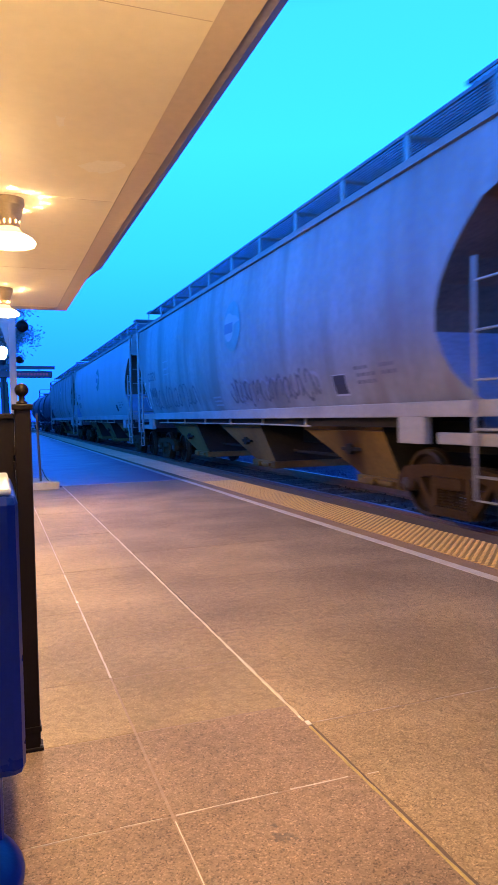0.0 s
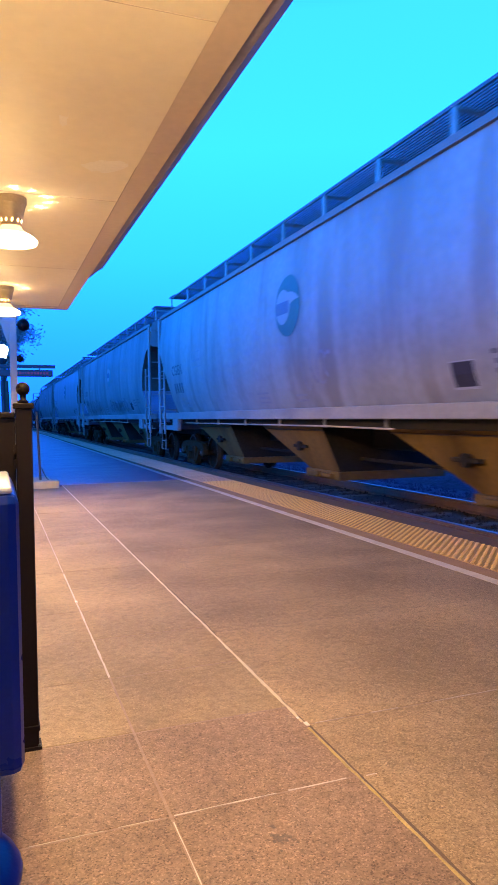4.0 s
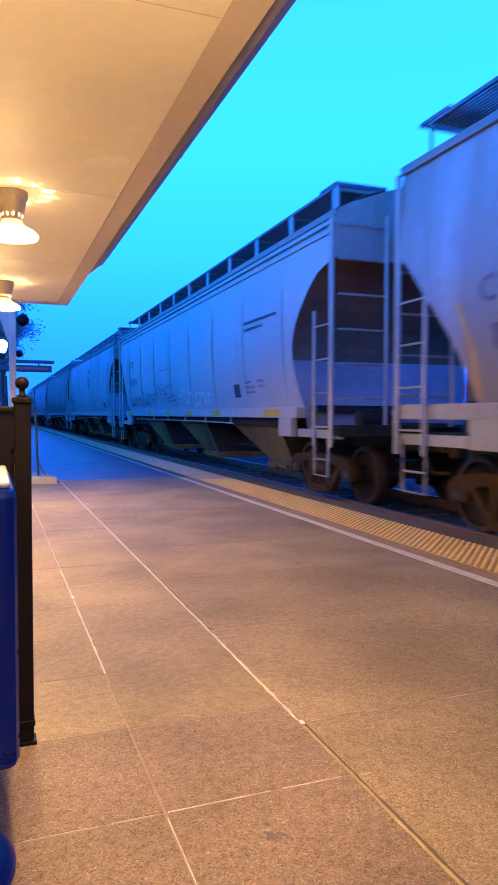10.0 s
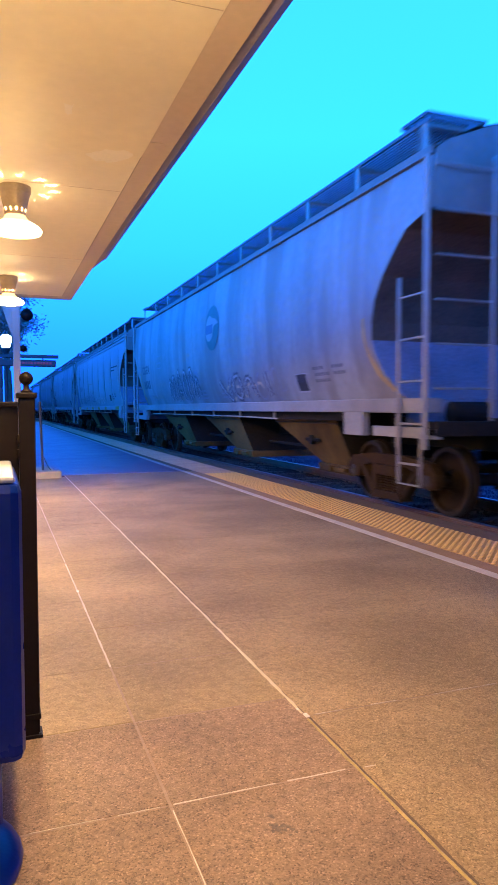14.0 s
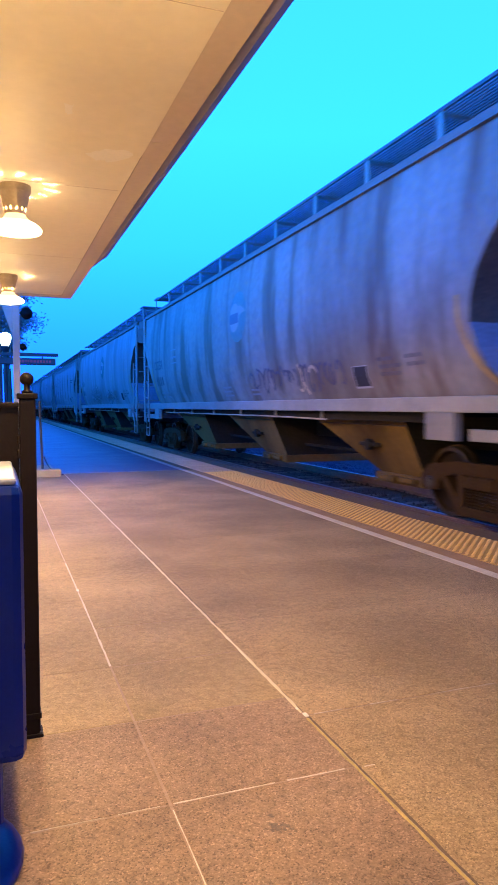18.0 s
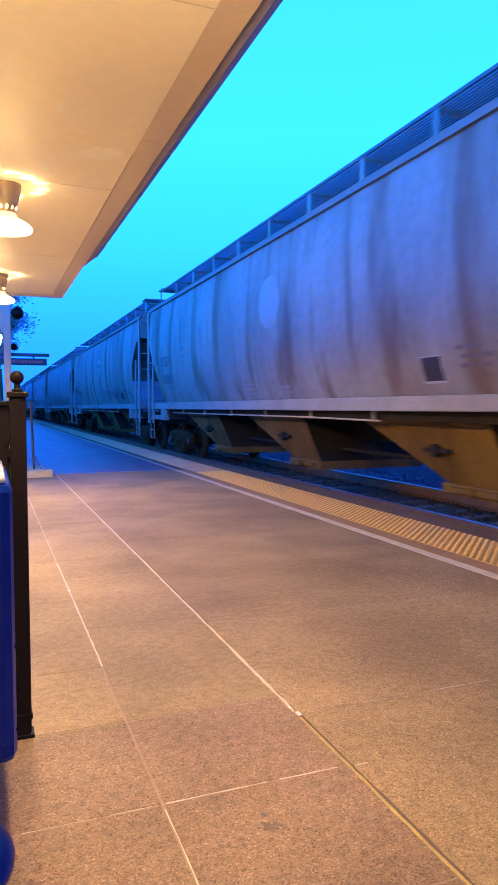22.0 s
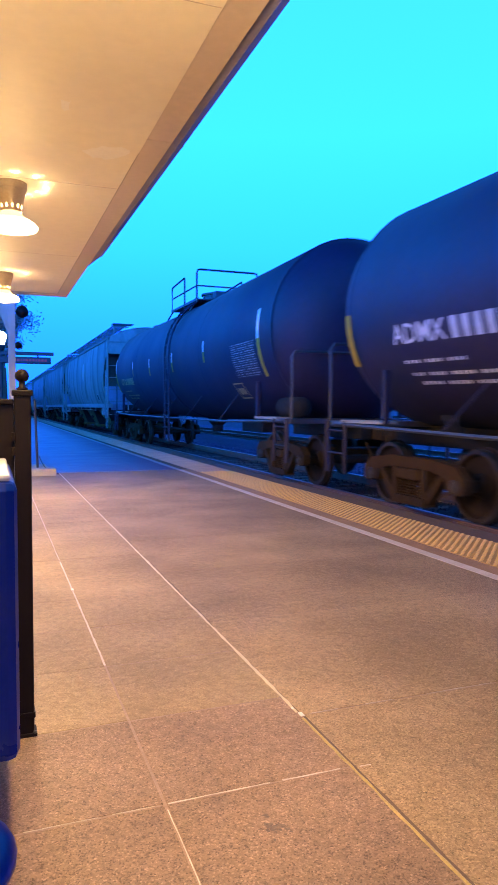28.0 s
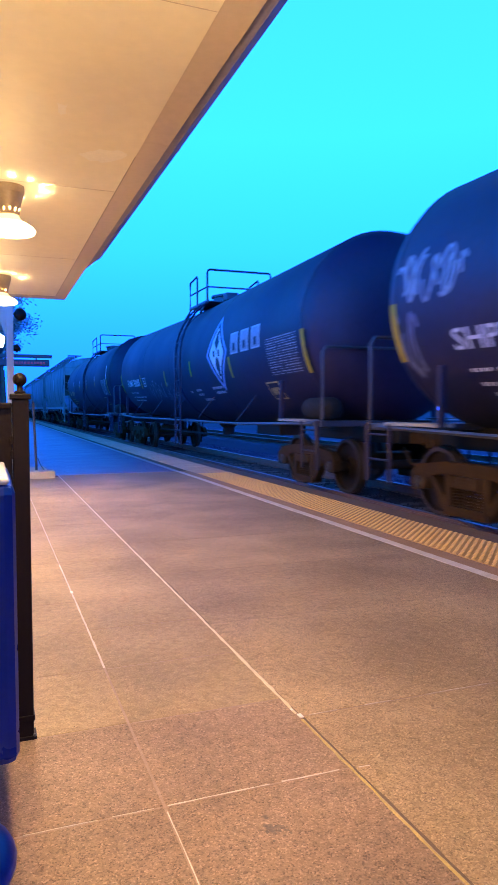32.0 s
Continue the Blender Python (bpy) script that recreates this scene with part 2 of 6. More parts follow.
M["housing"] = mat("lamp_housing_metal", (0.42, 0.34, 0.25), 0.4, metal=0.4, var=0.12, scale=8, fine=60, bump=0.1)
M["kerb"] = mat("kerb_concrete", (0.42, 0.37, 0.30), 0.8, var=0.2, scale=5, fine=60, bump=0.4)
M["hopper"] = mat("weathered_grey_paint", (0.246, 0.240, 0.229), 0.5, var=0.18, scale=0.7, fine=9, bump=0.12, streak=0.5, dirt=(0.085, 0.07, 0.06), spec=0.2, rust=(0.165, 0.140, 0.125))
M["hopper_dull"] = mat("dull_grey_paint", (0.198, 0.192, 0.183), 0.55, var=0.2, scale=0.7, fine=9, bump=0.12, streak=0.6, dirt=(0.080, 0.066, 0.056), spec=0.2, rust=(0.135, 0.112, 0.098))
M["hopper_old"] = mat("rust_stained_grey_paint", (0.22, 0.20, 0.18), 0.55, var=0.25, scale=0.8, fine=9, bump=0.15, streak=0.65, dirt=(0.10, 0.062, 0.035), rust=(0.105, 0.060, 0.034), spec=0.2)
M["hopper_pale"] = mat("pale_grey_paint", (0.240, 0.235, 0.222), 0.45, var=0.1, scale=0.7, fine=9, bump=0.08, streak=0.3, dirt=(0.17, 0.15, 0.13), spec=0.2)
M["sill"] = mat("sill_paint", (0.235, 0.22, 0.20), 0.5, var=0.2, scale=1.5, fine=20, bump=0.1, streak=0.4, spec=0.2)
M["bay"] = mat("hopper_bay_paint", (0.138, 0.080, 0.021), 0.65, spec=0.1, var=0.3, scale=1.5, fine=16, bump=0.15, streak=1.0, dirt=(0.035, 0.018, 0.006))
M["pipe"] = mat("pale_pipe_paint", (0.36, 0.30, 0.22), 0.5, var=0.2, scale=4, fine=40)
M["grate"] = mat("galvanised_grating", (0.115, 0.11, 0.13), 0.55, metal=0.2, var=0.2, scale=4, fine=40, spec=0.2)
M["under"] = mat("dark_underframe", (0.018, 0.015, 0.012), 0.9, spec=0.15, var=0.4, scale=3, fine=30, bump=0.4)
# Dark brown of rusty seams; on slope sheets and gussets it paints shade.
M["soot"] = mat("shade_brown_and_seam_rust", (0.085, 0.058, 0.042), 0.9, spec=0.2, var=0.45, scale=1.6, fine=30, bump=0.2)
# Bulkhead paint, darker and bluer: its shade and sky light are in the colour.
M["end_paint"] = mat("shaded_blue_grey_paint", (0.16, 0.18, 0.24), 0.6, var=0.35, scale=1.4, fine=30, bump=0.1, spec=0.2)
M["truck"] = mat("rusty_cast_truck", (0.042, 0.022, 0.007), 0.85, spec=0.1, var=0.4, scale=4, fine=40, bump=0.4)
M["wheel"] = mat("rusty_wheel", (0.021, 0.0115, 0.005), 0.75, spec=0.15, metal=0.1, var=0.35, scale=6, fine=50, bump=0.2)
M["tank"] = mat("black_tank_paint", (0.0092, 0.0058, 0.024), 0.62, spec=0.38, var=0.35, scale=0.8, fine=12, bump=0.06, streak=0.5, dirt=(0.013, 0.010, 0.010))
M["steel"] = mat("dark_steel", (0.05, 0.05, 0.055), 0.5, metal=0.4, var=0.2, scale=5, fine=40)
M["mark_black"] = mat("black_stencil", (0.028, 0.026, 0.034), 0.7, spec=0.2, var=0.4, scale=6, fine=60)
M["mark_white"] = mat("white_stencil", (0.50, 0.49, 0.50), 0.55, var=0.25, scale=6, fine=60)
M["mark_blue"] = mat("pale_blue_stencil", (0.15, 0.22, 0.40), 0.55, var=0.25, scale=6, fine=60)
M["worn_white"] = mat("worn_white_stencil", (0.27, 0.27, 0.29), 0.55, var=0.4, scale=8, fine=60)
M["worn_green"] = mat("worn_teal_disc", (0.085, 0.155, 0.15), 0.55, var=0.3, scale=4, fine=40)
M["mark_gold"] = mat("amber_stencil", (0.36, 0.235, 0.07), 0.5, var=0.3, scale=6, fine=60)
M["mark_yellow"] = mat("yellow_reflector", (0.36, 0.225, 0.018), 0.6, spec=0.15, var=0.2, scale=6, fine=60)
M["mark_green"] = mat("teal_green_disc", (0.022, 0.088, 0.072), 0.55, var=0.25, scale=4, fine=40)
M["worn_black"] = mat("worn_black_stencil", (0.095, 0.088, 0.10), 0.6, spec=0.2, var=0.4, scale=6, fine=60)
M["spray_dark"] = mat("dark_spray_paint", (0.06, 0.05, 0.08), 0.5, var=0.4, scale=4, fine=40)
M["spray_pale"] = mat("pale_spray_paint", (0.36, 0.35, 0.35), 0.5, var=0.3, scale=4, fine=40)
M["spray_tan"] = mat("tan_spray_paint", (0.42, 0.30, 0.18), 0.5, var=0.3, scale=4, fine=40)
M["spray_faint"] = mat("faint_spray_paint", (0.16, 0.16, 0.18), 0.5, var=0.4, scale=4, fine=40)
M["leaf"] = mat("tree_leaf", (0.27, 0.30, 0.28), 0.6, var=0.4, scale=3, fine=30, bump=0)
M["bark"] = mat("tree_bark", (0.12, 0.09, 0.06), 0.9, var=0.4, scale=6, fine=40, bump=0.6)
M["diffuser"] = glow("glowing_diffuser", (1.0, 0.70, 0.36), 14.0)
# Pale colour stands in for lamp light reflected on the blue lid.
M["lid_sheen"] = mat("pale_lid_sheen", (0.27, 0.29, 0.36), 0.35, var=0.06, scale=5, fine=60, bump=0.05)
M["globe"] = glow("glowing_lamp_globe", (0.72, 0.90, 1.0), 9.0)
M["led"] = glow("red_led_dots", (0.7, 0.05, 0.06), 0.045)
M["faded"] = mat("faded_round_mark", (0.29, 0.285, 0.28), 0.5, var=0.25, scale=3, fine=30, bump=0.05)
# Eave brown, darkened to put the shadow line under it into the colour.
M["eave"] = mat("brown_shaded_eave_paint", (0.14, 0.115, 0.10), 0.6, var=0.3, scale=2, fine=20, bump=0.15)
M["old_sealant"] = mat("dirty_sealant", (0.40, 0.29, 0.10), 0.5, var=0.35, scale=12, fine=120, bump=0.3)
M["dim_joint"] = mat("dusty_joint_fill", (0.27, 0.19, 0.14), 0.7, var=0.3, scale=9, fine=120, bump=0.3)
M["far_tactile"] = mat("grey_tan_tactile", (0.44, 0.31, 0.20), 0.65, var=0.25, scale=3, fine=60, bump=0.25, rand=0.08)
M["bearing"] = mat("worn_bearing_cap", (0.045, 0.032, 0.020), 0.5, metal=0.0, var=0.3, scale=9, fine=60, bump=0.1, spec=0.2)
M["band_blue"] = mat("faded_dark_blue_band", (0.085, 0.095, 0.14), 0.6, var=0.3, scale=5, fine=40)
M["upper_glass"] = glow("warm_lit_glass", (1.0, 0.66, 0.30), 2.0)
M["rim"] = mat("worn_wheel_rim", (0.040, 0.027, 0.014), 0.5, metal=0.0, var=0.2, scale=6, fine=60, bump=0.05, spec=0.2)
M["dark_gap"] = mat("dirt_filled_gap", (0.13, 0.09, 0.06), 0.8, var=0.3, scale=10, fine=120, bump=0.3)
M["old_yellow"] = mat("worn_yellow_tape", (0.36, 0.21, 0.05), 0.6, var=0.4, scale=5, fine=50, bump=0.05)
M["mark_red"] = mat("faded_red_stencil", (0.30, 0.09, 0.07), 0.6, var=0.3, scale=6, fine=60)

# ---- mesh helpers ----
def mesh_of(bm, material, smooth=False):
    bmesh.ops.recalc_face_normals(bm, faces=bm.faces)
    me = bpy.data.meshes.new("mesh")
    bm.to_mesh(me)
    bm.free()
    me.materials.append(material)
    if smooth:
        for p in me.polygons:
            p.use_smooth = True
    return me


def part(name, bm, material, parent, label="", m=None, smooth=False):
    """One mesh object under a thing or under a part; bm may be a ready mesh."""
    me = bm if isinstance(bm, bpy.types.Mesh) else mesh_of(bm, material, smooth)
    ob = new(name, me)
    ob.parent = parent
    if m is not None:
        ob.matrix_basis = m
    if label:
        ob["label"] = label
    return ob


def thing(name, label, category, m=None, group="", kind=""):
    ob = new(name)
    ob.empty_display_size = 0.2
    if m is not None:
        ob.matrix_basis = m
    return tagged(ob, label, category, group, kind)


def solo(name, bm, material, label, category="", kind="", group="", m=None, smooth=False):
    ob = new(name, bm if isinstance(bm, bpy.types.Mesh) else mesh_of(bm, material, smooth))
    if m is not None:
        ob.matrix_basis = m
    return tagged(ob, label, category, group, kind)


def box(x0, x1, y0, y1, z0, z1, bevel=0.0, bm=None):
    own = bmesh.new()
    bmesh.ops.create_cube(own, size=1.0, matrix=Matrix.LocRotScale(((x0 + x1) / 2, (y0 + y1) / 2, (z0 + z1) / 2), None, (x1 - x0, y1 - y0, z1 - z0)))
    if bevel:
        bmesh.ops.bevel(own, geom=own.edges[:], offset=bevel, segments=2, affect="EDGES", profile=0.5)
    return join(bm, own)


def join(bm, own):
    if bm is None:
        return own
    me = bpy.data.meshes.new("tmp")
    own.to_mesh(me)
    own.free()
    bm.from_mesh(me)
    bpy.data.meshes.remove(me)
    return bm


def tube(points, r, bm=None, seg=6, closed=False):
    """A round bar along a line of points."""
    bm = bm or bmesh.new()
    pts = [Vector(p) for p in points]
    rings = []
    for i, p in enumerate(pts):
        a = pts[i - 1] if i else (pts[-1] if closed else p)
        b = pts[i + 1] if i + 1 < len(pts) else (pts[0] if closed else p)
        d = (b - a).normalized()
        side = d.cross(Vector((0, 0, 1)))
        side = side.normalized() if side.length > 0.05 else Vector((1, 0, 0))
        up = side.cross(d).normalized()
        rings.append([bm.verts.new(p + r * (math.cos(k * math.tau / seg) * side + math.sin(k * math.tau / seg) * up)) for k in range(seg)])
    pairs = list(zip(rings, rings[1:])) + ([(rings[-1], rings[0])] if closed else [])
    for a, b in pairs:
        for k in range(seg):
            bm.faces.new((a[k], a[(k + 1) % seg], b[(k + 1) % seg], b[k]))
    if not closed:
        bm.faces.new(rings[0][::-1])
        bm.faces.new(rings[-1])
    return bm


def lathe(profile, seg=24, axis="z", at=(0, 0, 0), bm=None, cap=True):
    """A body turned from (radius, height) pairs round an axis."""
    bm = bm or bmesh.new()
    o = Vector(at)

    def place(r, h, a):
        c, s = r * math.cos(a), r * math.sin(a)
        return o + Vector({"z": (c, s, h), "x": (h, c, s), "y": (c, h, s)}[axis])
    rings = [[bm.verts.new(place(r, h, k * math.tau / seg)) for k in range(seg)] for r, h in profile]
    for a, b in zip(rings, rings[1:]):
        for k in range(seg):
            bm.faces.new((a[k], a[(k + 1) % seg], b[(k + 1) % seg], b[k]))
    if cap:
        bm.faces.new(rings[0][::-1])
        bm.faces.new(rings[-1])
    return bm


def slab_poly(poly, x0, x1, bm=None):
    """A polygon in (y, z), given thickness from x0 to x1."""
    bm = bm or bmesh.new()
    a = [bm.verts.new((x0, y, z)) for y, z in poly]
    b = [bm.verts.new((x1, y, z)) for y, z in poly]
    bm.faces.new(a)
    bm.faces.new(b[::-1])
    for k in range(len(poly)):
        j = (k + 1) % len(poly)
        bm.faces.new((a[k], b[k], b[j], a[j]))
    return bm


def skin(grid, bm=None, wrap=False):
    """A surface over rows of points."""
    bm = bm or bmesh.new()
    vs = [[bm.verts.new(p) for p in row] for row in grid]
    for a, b in zip(vs, vs[1:]):
        for k in range(len(a) - (0 if wrap else 1)):
            j = (k + 1) % len(a)
            bm.faces.new((a[k], a[j], b[j], b[k]))
    return bm


KEPT = {}


def once(key, build):
    if key not in KEPT:
        KEPT[key] = build()
    return KEPT[key]

# ---- setting: ground, track, platform ----
TRACK_X, RAIL_Z = 5.86, -0.15
ground = solo("ground", box(-400, 400, -300, 900, -0.95, -0.62), M["ground"], "dusky bare ground beyond the track", kind="structure")


def ballast_bed():
    """The stone bed: a low flat bank with a lumpy surface."""
    rng = random.Random(3)
    bm = bmesh.new()
    xs = [4.32, 4.6, 4.9, 5.2, 5.6, 6.0, 6.4, 6.8, 7.1, 7.5, 7.9, 8.3, 8.8, 9.4, 10.2, 10.8, 11.5, 12.4, 13.2, 14.0, 14.8]
    ys = [-6 + 0.45 * k for k in range(90)] + [36 + 4.0 * k for k in range(60)]
    rows = []
    for y in ys:
        row = []
        for x in xs:
            fall = min(max(0.0, x - 7.6) * 0.10, 0.18) if x < 10 else (0.0 if x < 13.5 else 0.18 * (x - 13.5))
            row.append((x, y, RAIL_Z - 0.17 - fall + rng.uniform(-0.025, 0.025)))
        rows.append(row)
    return skin(rows)


bed = mesh_of(ballast_bed(), M["ballast"])
bed.materials.append(M["shaded_stone"])
for face in bed.polygons:
    if 4.3 < face.center.x < 7.0:
        face.material_index = 1
solo("ballast", bed, None, "crushed-stone ballast, its shade under the train put into a darker colour", kind="structure")


def loose_stones():
    """Stones lying on the bed, each a lump of its own in one mesh."""
    rng = random.Random(5)
    verts, faces = [], []
    for _ in range(9000):
        x, y = rng.uniform(4.35, 10.0), 3.0 + 27.0 * rng.random() ** 1.3
        z = RAIL_Z - 0.17 - min(max(0.0, x - 7.6) * 0.10, 0.18)
        r = rng.uniform(0.018, 0.04)
        n = len(verts)
        turn = rng.uniform(0, 6.28)
        for k, (a, h) in enumerate(((0, 0), (1.7, 0.1), (3.3, 0), (4.9, 0.15))):
            verts.append((x + r * math.cos(a + turn), y + r * math.sin(a + turn), z - 0.01 + h * r))
        verts.append((x, y, z + r * rng.uniform(0.7, 1.2)))
        faces += [(n, n + 1, n + 4), (n + 1, n + 2, n + 4), (n + 2, n + 3, n + 4), (n + 3, n, n + 4)]
    me = bpy.data.meshes.new("stones")
    me.from_pydata(verts, [], faces)
    me.materials.append(M["ballast"])
    me.materials.append(M["shaded_stone"])
    for p in me.polygons:
        if p.center.x < 7.0:
            p.material_index = 1
    return me


solo("ballast_stones", loose_stones(), None, "loose crushed stones lying along the track", kind="stuff")


def rail_profile(x0, part_of):
    foot = [(-0.075, -0.17), (0.075, -0.17), (0.075, -0.155), (0.012, -0.135), (0.012, -0.045), (0.035, -0.035), (0.035, -0.004), (-0.035, -0.004), (-0.035, -0.035), (-0.012, -0.045), (-0.012, -0.135), (-0.075, -0.155)]
    head = [(-0.034, -0.004), (0.034, -0.004), (0.030, 0.0), (-0.030, 0.0)]
    prof = foot if part_of == "web" else head
    return skin([[(x0 + x, y, RAIL_Z + z) for x, z in prof] for y in (-30, 300)], wrap=True)


track = thing("railway_track", "steel rails on timber ties in ballast", "railway track", kind="structure")
for side in (-1, 1):
    rx = TRACK_X + side * 0.755
    r = part("rail", rail_profile(rx, "web"), M["rail"], track, "rusty steel rail with a polished head")
    part("rail_head", rail_profile(rx, "head"), M["rail_top"], r, "bright worn running surface")
tie_mesh = mesh_of(box(-1.3, 1.3, -0.115, 0.115, -0.2, 0.0, 0.012), M["tie"])
for k in range(70):
    part("tie", tie_mesh, None, track, m=pose(TRACK_X, -3 + 0.52 * k, RAIL_Z - 0.165, 0, 0, 0.6 * math.sin(k * 7.3)))

far_track = thing("second_track", "second railway track of rusty rails in dark ballast", "railway track", kind="structure")
for side in (-1, 1):
    r = part("rail", rail_profile(11.92 + side * 0.755, "web"), M["rail"], far_track, "rusty steel rail")
    part("rail_head", rail_profile(11.92 + side * 0.755, "head"), M["rail_top"], r, "worn running surface")
for k in range(60):
    part("tie", tie_mesh, None, far_track, m=pose(11.92, 4 + 0.55 * k, RAIL_Z - 0.165, 0, 0, 0.6 * math.sin(k * 5.1)))
solo("far_path", box(14.9, 17.4, -20, 260, -0.64, -0.42, 0.02), M["ballast"], "grey gravel path beyond the second track", kind="structure")

# platform: base with a real edge, then the pieces that lie on it
solo("platform_base", box(-4.0, 4.30, -14, 12.2, -0.62, -0.065), M["edge"], "concrete platform body with a square edge", kind="structure")
platform = thing("platform", "station platform of exposed-aggregate slabs with a yellow tactile edge", "platform", kind="structure")
part("far_paving", box(-4.0, 3.15, 12.2, 190, -0.6, -0.006), M["asphalt"], platform, "dark asphalt platform beyond the canopy")
part("far_edge", box(3.15, 4.30, 12.2, 190, -0.6, -0.008), M["edge"], platform, "concrete edge band")
part("far_white_line", box(3.15, 3.24, 12.2, 190, -0.01, -0.002), M["faded"], platform, "worn white line")

# small slabs beside the canopy's columns, in two rows and more behind the fence
small = once("small", lambda: mesh_of(box(-0.300, 0.300, -0.2765, 0.2765, -0.06, 0, 0.003), M["slab_worn"]))
small_near = once("small_near", lambda: mesh_of(box(-0.300, 0.300, -0.2765, 0.2765, -0.06, 0, 0.003), M["slab_near"]))
wide = once("wide", lambda: mesh_of(box(-1.042, 1.042, -0.5815, 0.5815, -0.06, 0, 0.003), M["slab"]))
wide_near = once("wide_near", lambda: mesh_of(box(-1.042, 1.042, -0.5815, 0.5815, -0.06, 0, 0.003), M["slab_near"]))
LEFT_X, MAIN_X = 0.452, 1.060


def pave():
    rng = random.Random(11)
    for col in range(-3, 2):
        x = LEFT_X + 0.304 + 0.608 * (col - 1)
        for row in range(-28, 18):
            y = 1.89 + 0.28 + 0.56 * row
            if y > 12.0:
                continue
            part("paving_slab", small if y > 2.45 else small_near, None, platform, m=pose(x, y, rng.uniform(-0.0012, 0.0012), rng.uniform(-0.1, 0.1), rng.uniform(-0.1, 0.1), 0))
    for row in range(-14, 9):
        y = 2.28 + 0.585 + 1.17 * row
        if y < 12.0:
            part("paving_slab", wide if y > 1.1 else wide_near, None, platform, "large exposed-aggregate slab", m=pose(MAIN_X + 0.006 + 1.042, y, rng.uniform(-0.001, 0.001)))
    part("paving_slab", box(-1.042, 1.042, -0.2775, 0.2775, -0.06, 0, 0.003), M["slab"], platform, "short exposed-aggregate slab", m=pose(MAIN_X + 0.006 + 1.042, 11.92, 0))


def wavy_strip(x, width, y0, y1, z, wob, step, seed, lift):
    """A run of joint filler with an uneven edge."""
    rng = random.Random(seed)
    rows, y = [], y0
    while y < y1:
        w = width * rng.uniform(0.7, 1.3)
        dx = rng.uniform(-wob, wob)
        rows.append([(x - w / 2 + dx, y, z), (x + dx, y, z + lift * rng.uniform(0.5, 1.2)), (x + w / 2 + dx, y, z)])
        y += step
    return skin(rows)


for y0, y1, w, look_of in ((-3, 2.27, 0.011, "old_sealant"), (2.30, 12.15, 0.014, "sealant")):
    part("joint_filler", wavy_strip(MAIN_X, w, y0, y1, 0.0006, 0.002, 0.05, 4, 0.004), M[look_of], platform, "pale raised sealant in the long joint")
part("joint_bed", box(LEFT_X - 0.006, LEFT_X + 0.006, -3, 12.1, -0.02, -0.0012), M["dim_joint"], platform, "dusty fill in the joint")
part("joint_bed", box(MAIN_X - 0.006, MAIN_X + 0.010, -3, 12.1, -0.02, -0.0012), M["dim_joint"], platform)
for k in range(-4, 18):
    part("joint_bed", box(-1.4, LEFT_X - 0.008, 1.886 + 0.56 * k, 1.894 + 0.56 * k, -0.02, -0.0012), M["dim_joint"], platform)
    part("joint_bed", box(LEFT_X + 0.008, MAIN_X - 0.008, 1.886 + 0.56 * k, 1.894 + 0.56 * k, -0.02, -0.0012), M["dim_joint"], platform)
for k in range(-2, 9):
    part("joint_bed", box(MAIN_X + 0.012, 3.148, 2.276 + 1.17 * k, 2.284 + 1.17 * k, -0.02, -0.0014), M["dim_joint"], platform)
part("joint_edge", wavy_strip(MAIN_X + 0.010, 0.010, -3, 12.1, 0.0003, 0.002, 0.07, 71, 0.0002), M["dark_gap"], platform, "dark crack beside the sealant")
for y0, y1, w in ((1.2, 1.88, 0.004), (3.02, 5.2, 0.009), (5.25, 11.6, 0.005)):
    part("joint_filler", wavy_strip(LEFT_X, w, y0, y1, 0.0003, 0.001, 0.06, int(y0 * 10), 0.0015), M["joint"], platform, "thin pale joint filler")
for k, (y, x0, x1, w) in enumerate(((1.89, 0.06, 0.28, 0.002), (1.89, 0.30, 0.44, 0.003), (1.89, 0.46, 0.80, 0.005), (1.89, 0.82, 1.05, 0.007), (2.28, 1.10, 1.24, 0.003), (2.28, 1.34, 1.5, 0.0035), (2.28, 1.62, 1.95, 0.0025), (1.88, 1.085, 1.14, 0.004), (12.2, 1.0, 3.0, 0.03))):
    s = wavy_strip(0, w, x0, x1, 0.0005, 0.001, 0.04, 20 + k, 0.0015)
    part("joint_filler", s, M["joint"], platform, m=pose(0, y, 0.0, 0, 0, 0) @ Matrix(((0, 1, 0, 0), (1, 0, 0, 0), (0, 0, 1, 0), (0, 0, 0, 1))))

part("white_line", box(3.150, 3.240, -10, 12.2, -0.03, 0.001), M["white_line"], platform, "worn white safety line")
part("brown_band", box(3.242, 3.400, -10, 12.2, -0.03, -0.001), M["brown_band"], platform, "brown concrete band beside the tactile strip")
part("edge_band", box(4.020, 4.30, -10, 12.2, -0.06, -0.002, 0.006), M["edge"], platform, "concrete nosing along the platform edge")


def tactile_panel():
    """One yellow plate with truncated domes in diagonal rows."""
    bm = box(-0.305, 0.305, -0.3035, 0.3035, -0.02, 0.0, 0.002)
    p = 0.610 / 16
    for i in range(16):
        for j in range(16):
            if (i + j) % 2:
                continue
            x, y = (i - 7.5) * p, (j - 7.5) * p
            rings = []
            for r, z in ((0.0165, 0.0), (0.0145, 0.0050), (0.0095, 0.0072)):
                rings.append([bm.verts.new((x + r * math.cos(a * math.tau / 8), y + r * math.sin(a * math.tau / 8), z)) for a in range(8)])
            for a, b in zip(rings, rings[1:]):
                for k in range(8):
                    bm.faces.new((a[k], a[(k + 1) % 8], b[(k + 1) % 8], b[k]))
            bm.faces.new(rings[-1])
    return bm


def two_tone(me, second):
    """Domes take the second material, paler for the lamp light they catch."""
    me.materials.append(second)
    for p in me.polygons:
        if p.center.z > 0.001:
            p.material_index = 1
    return me


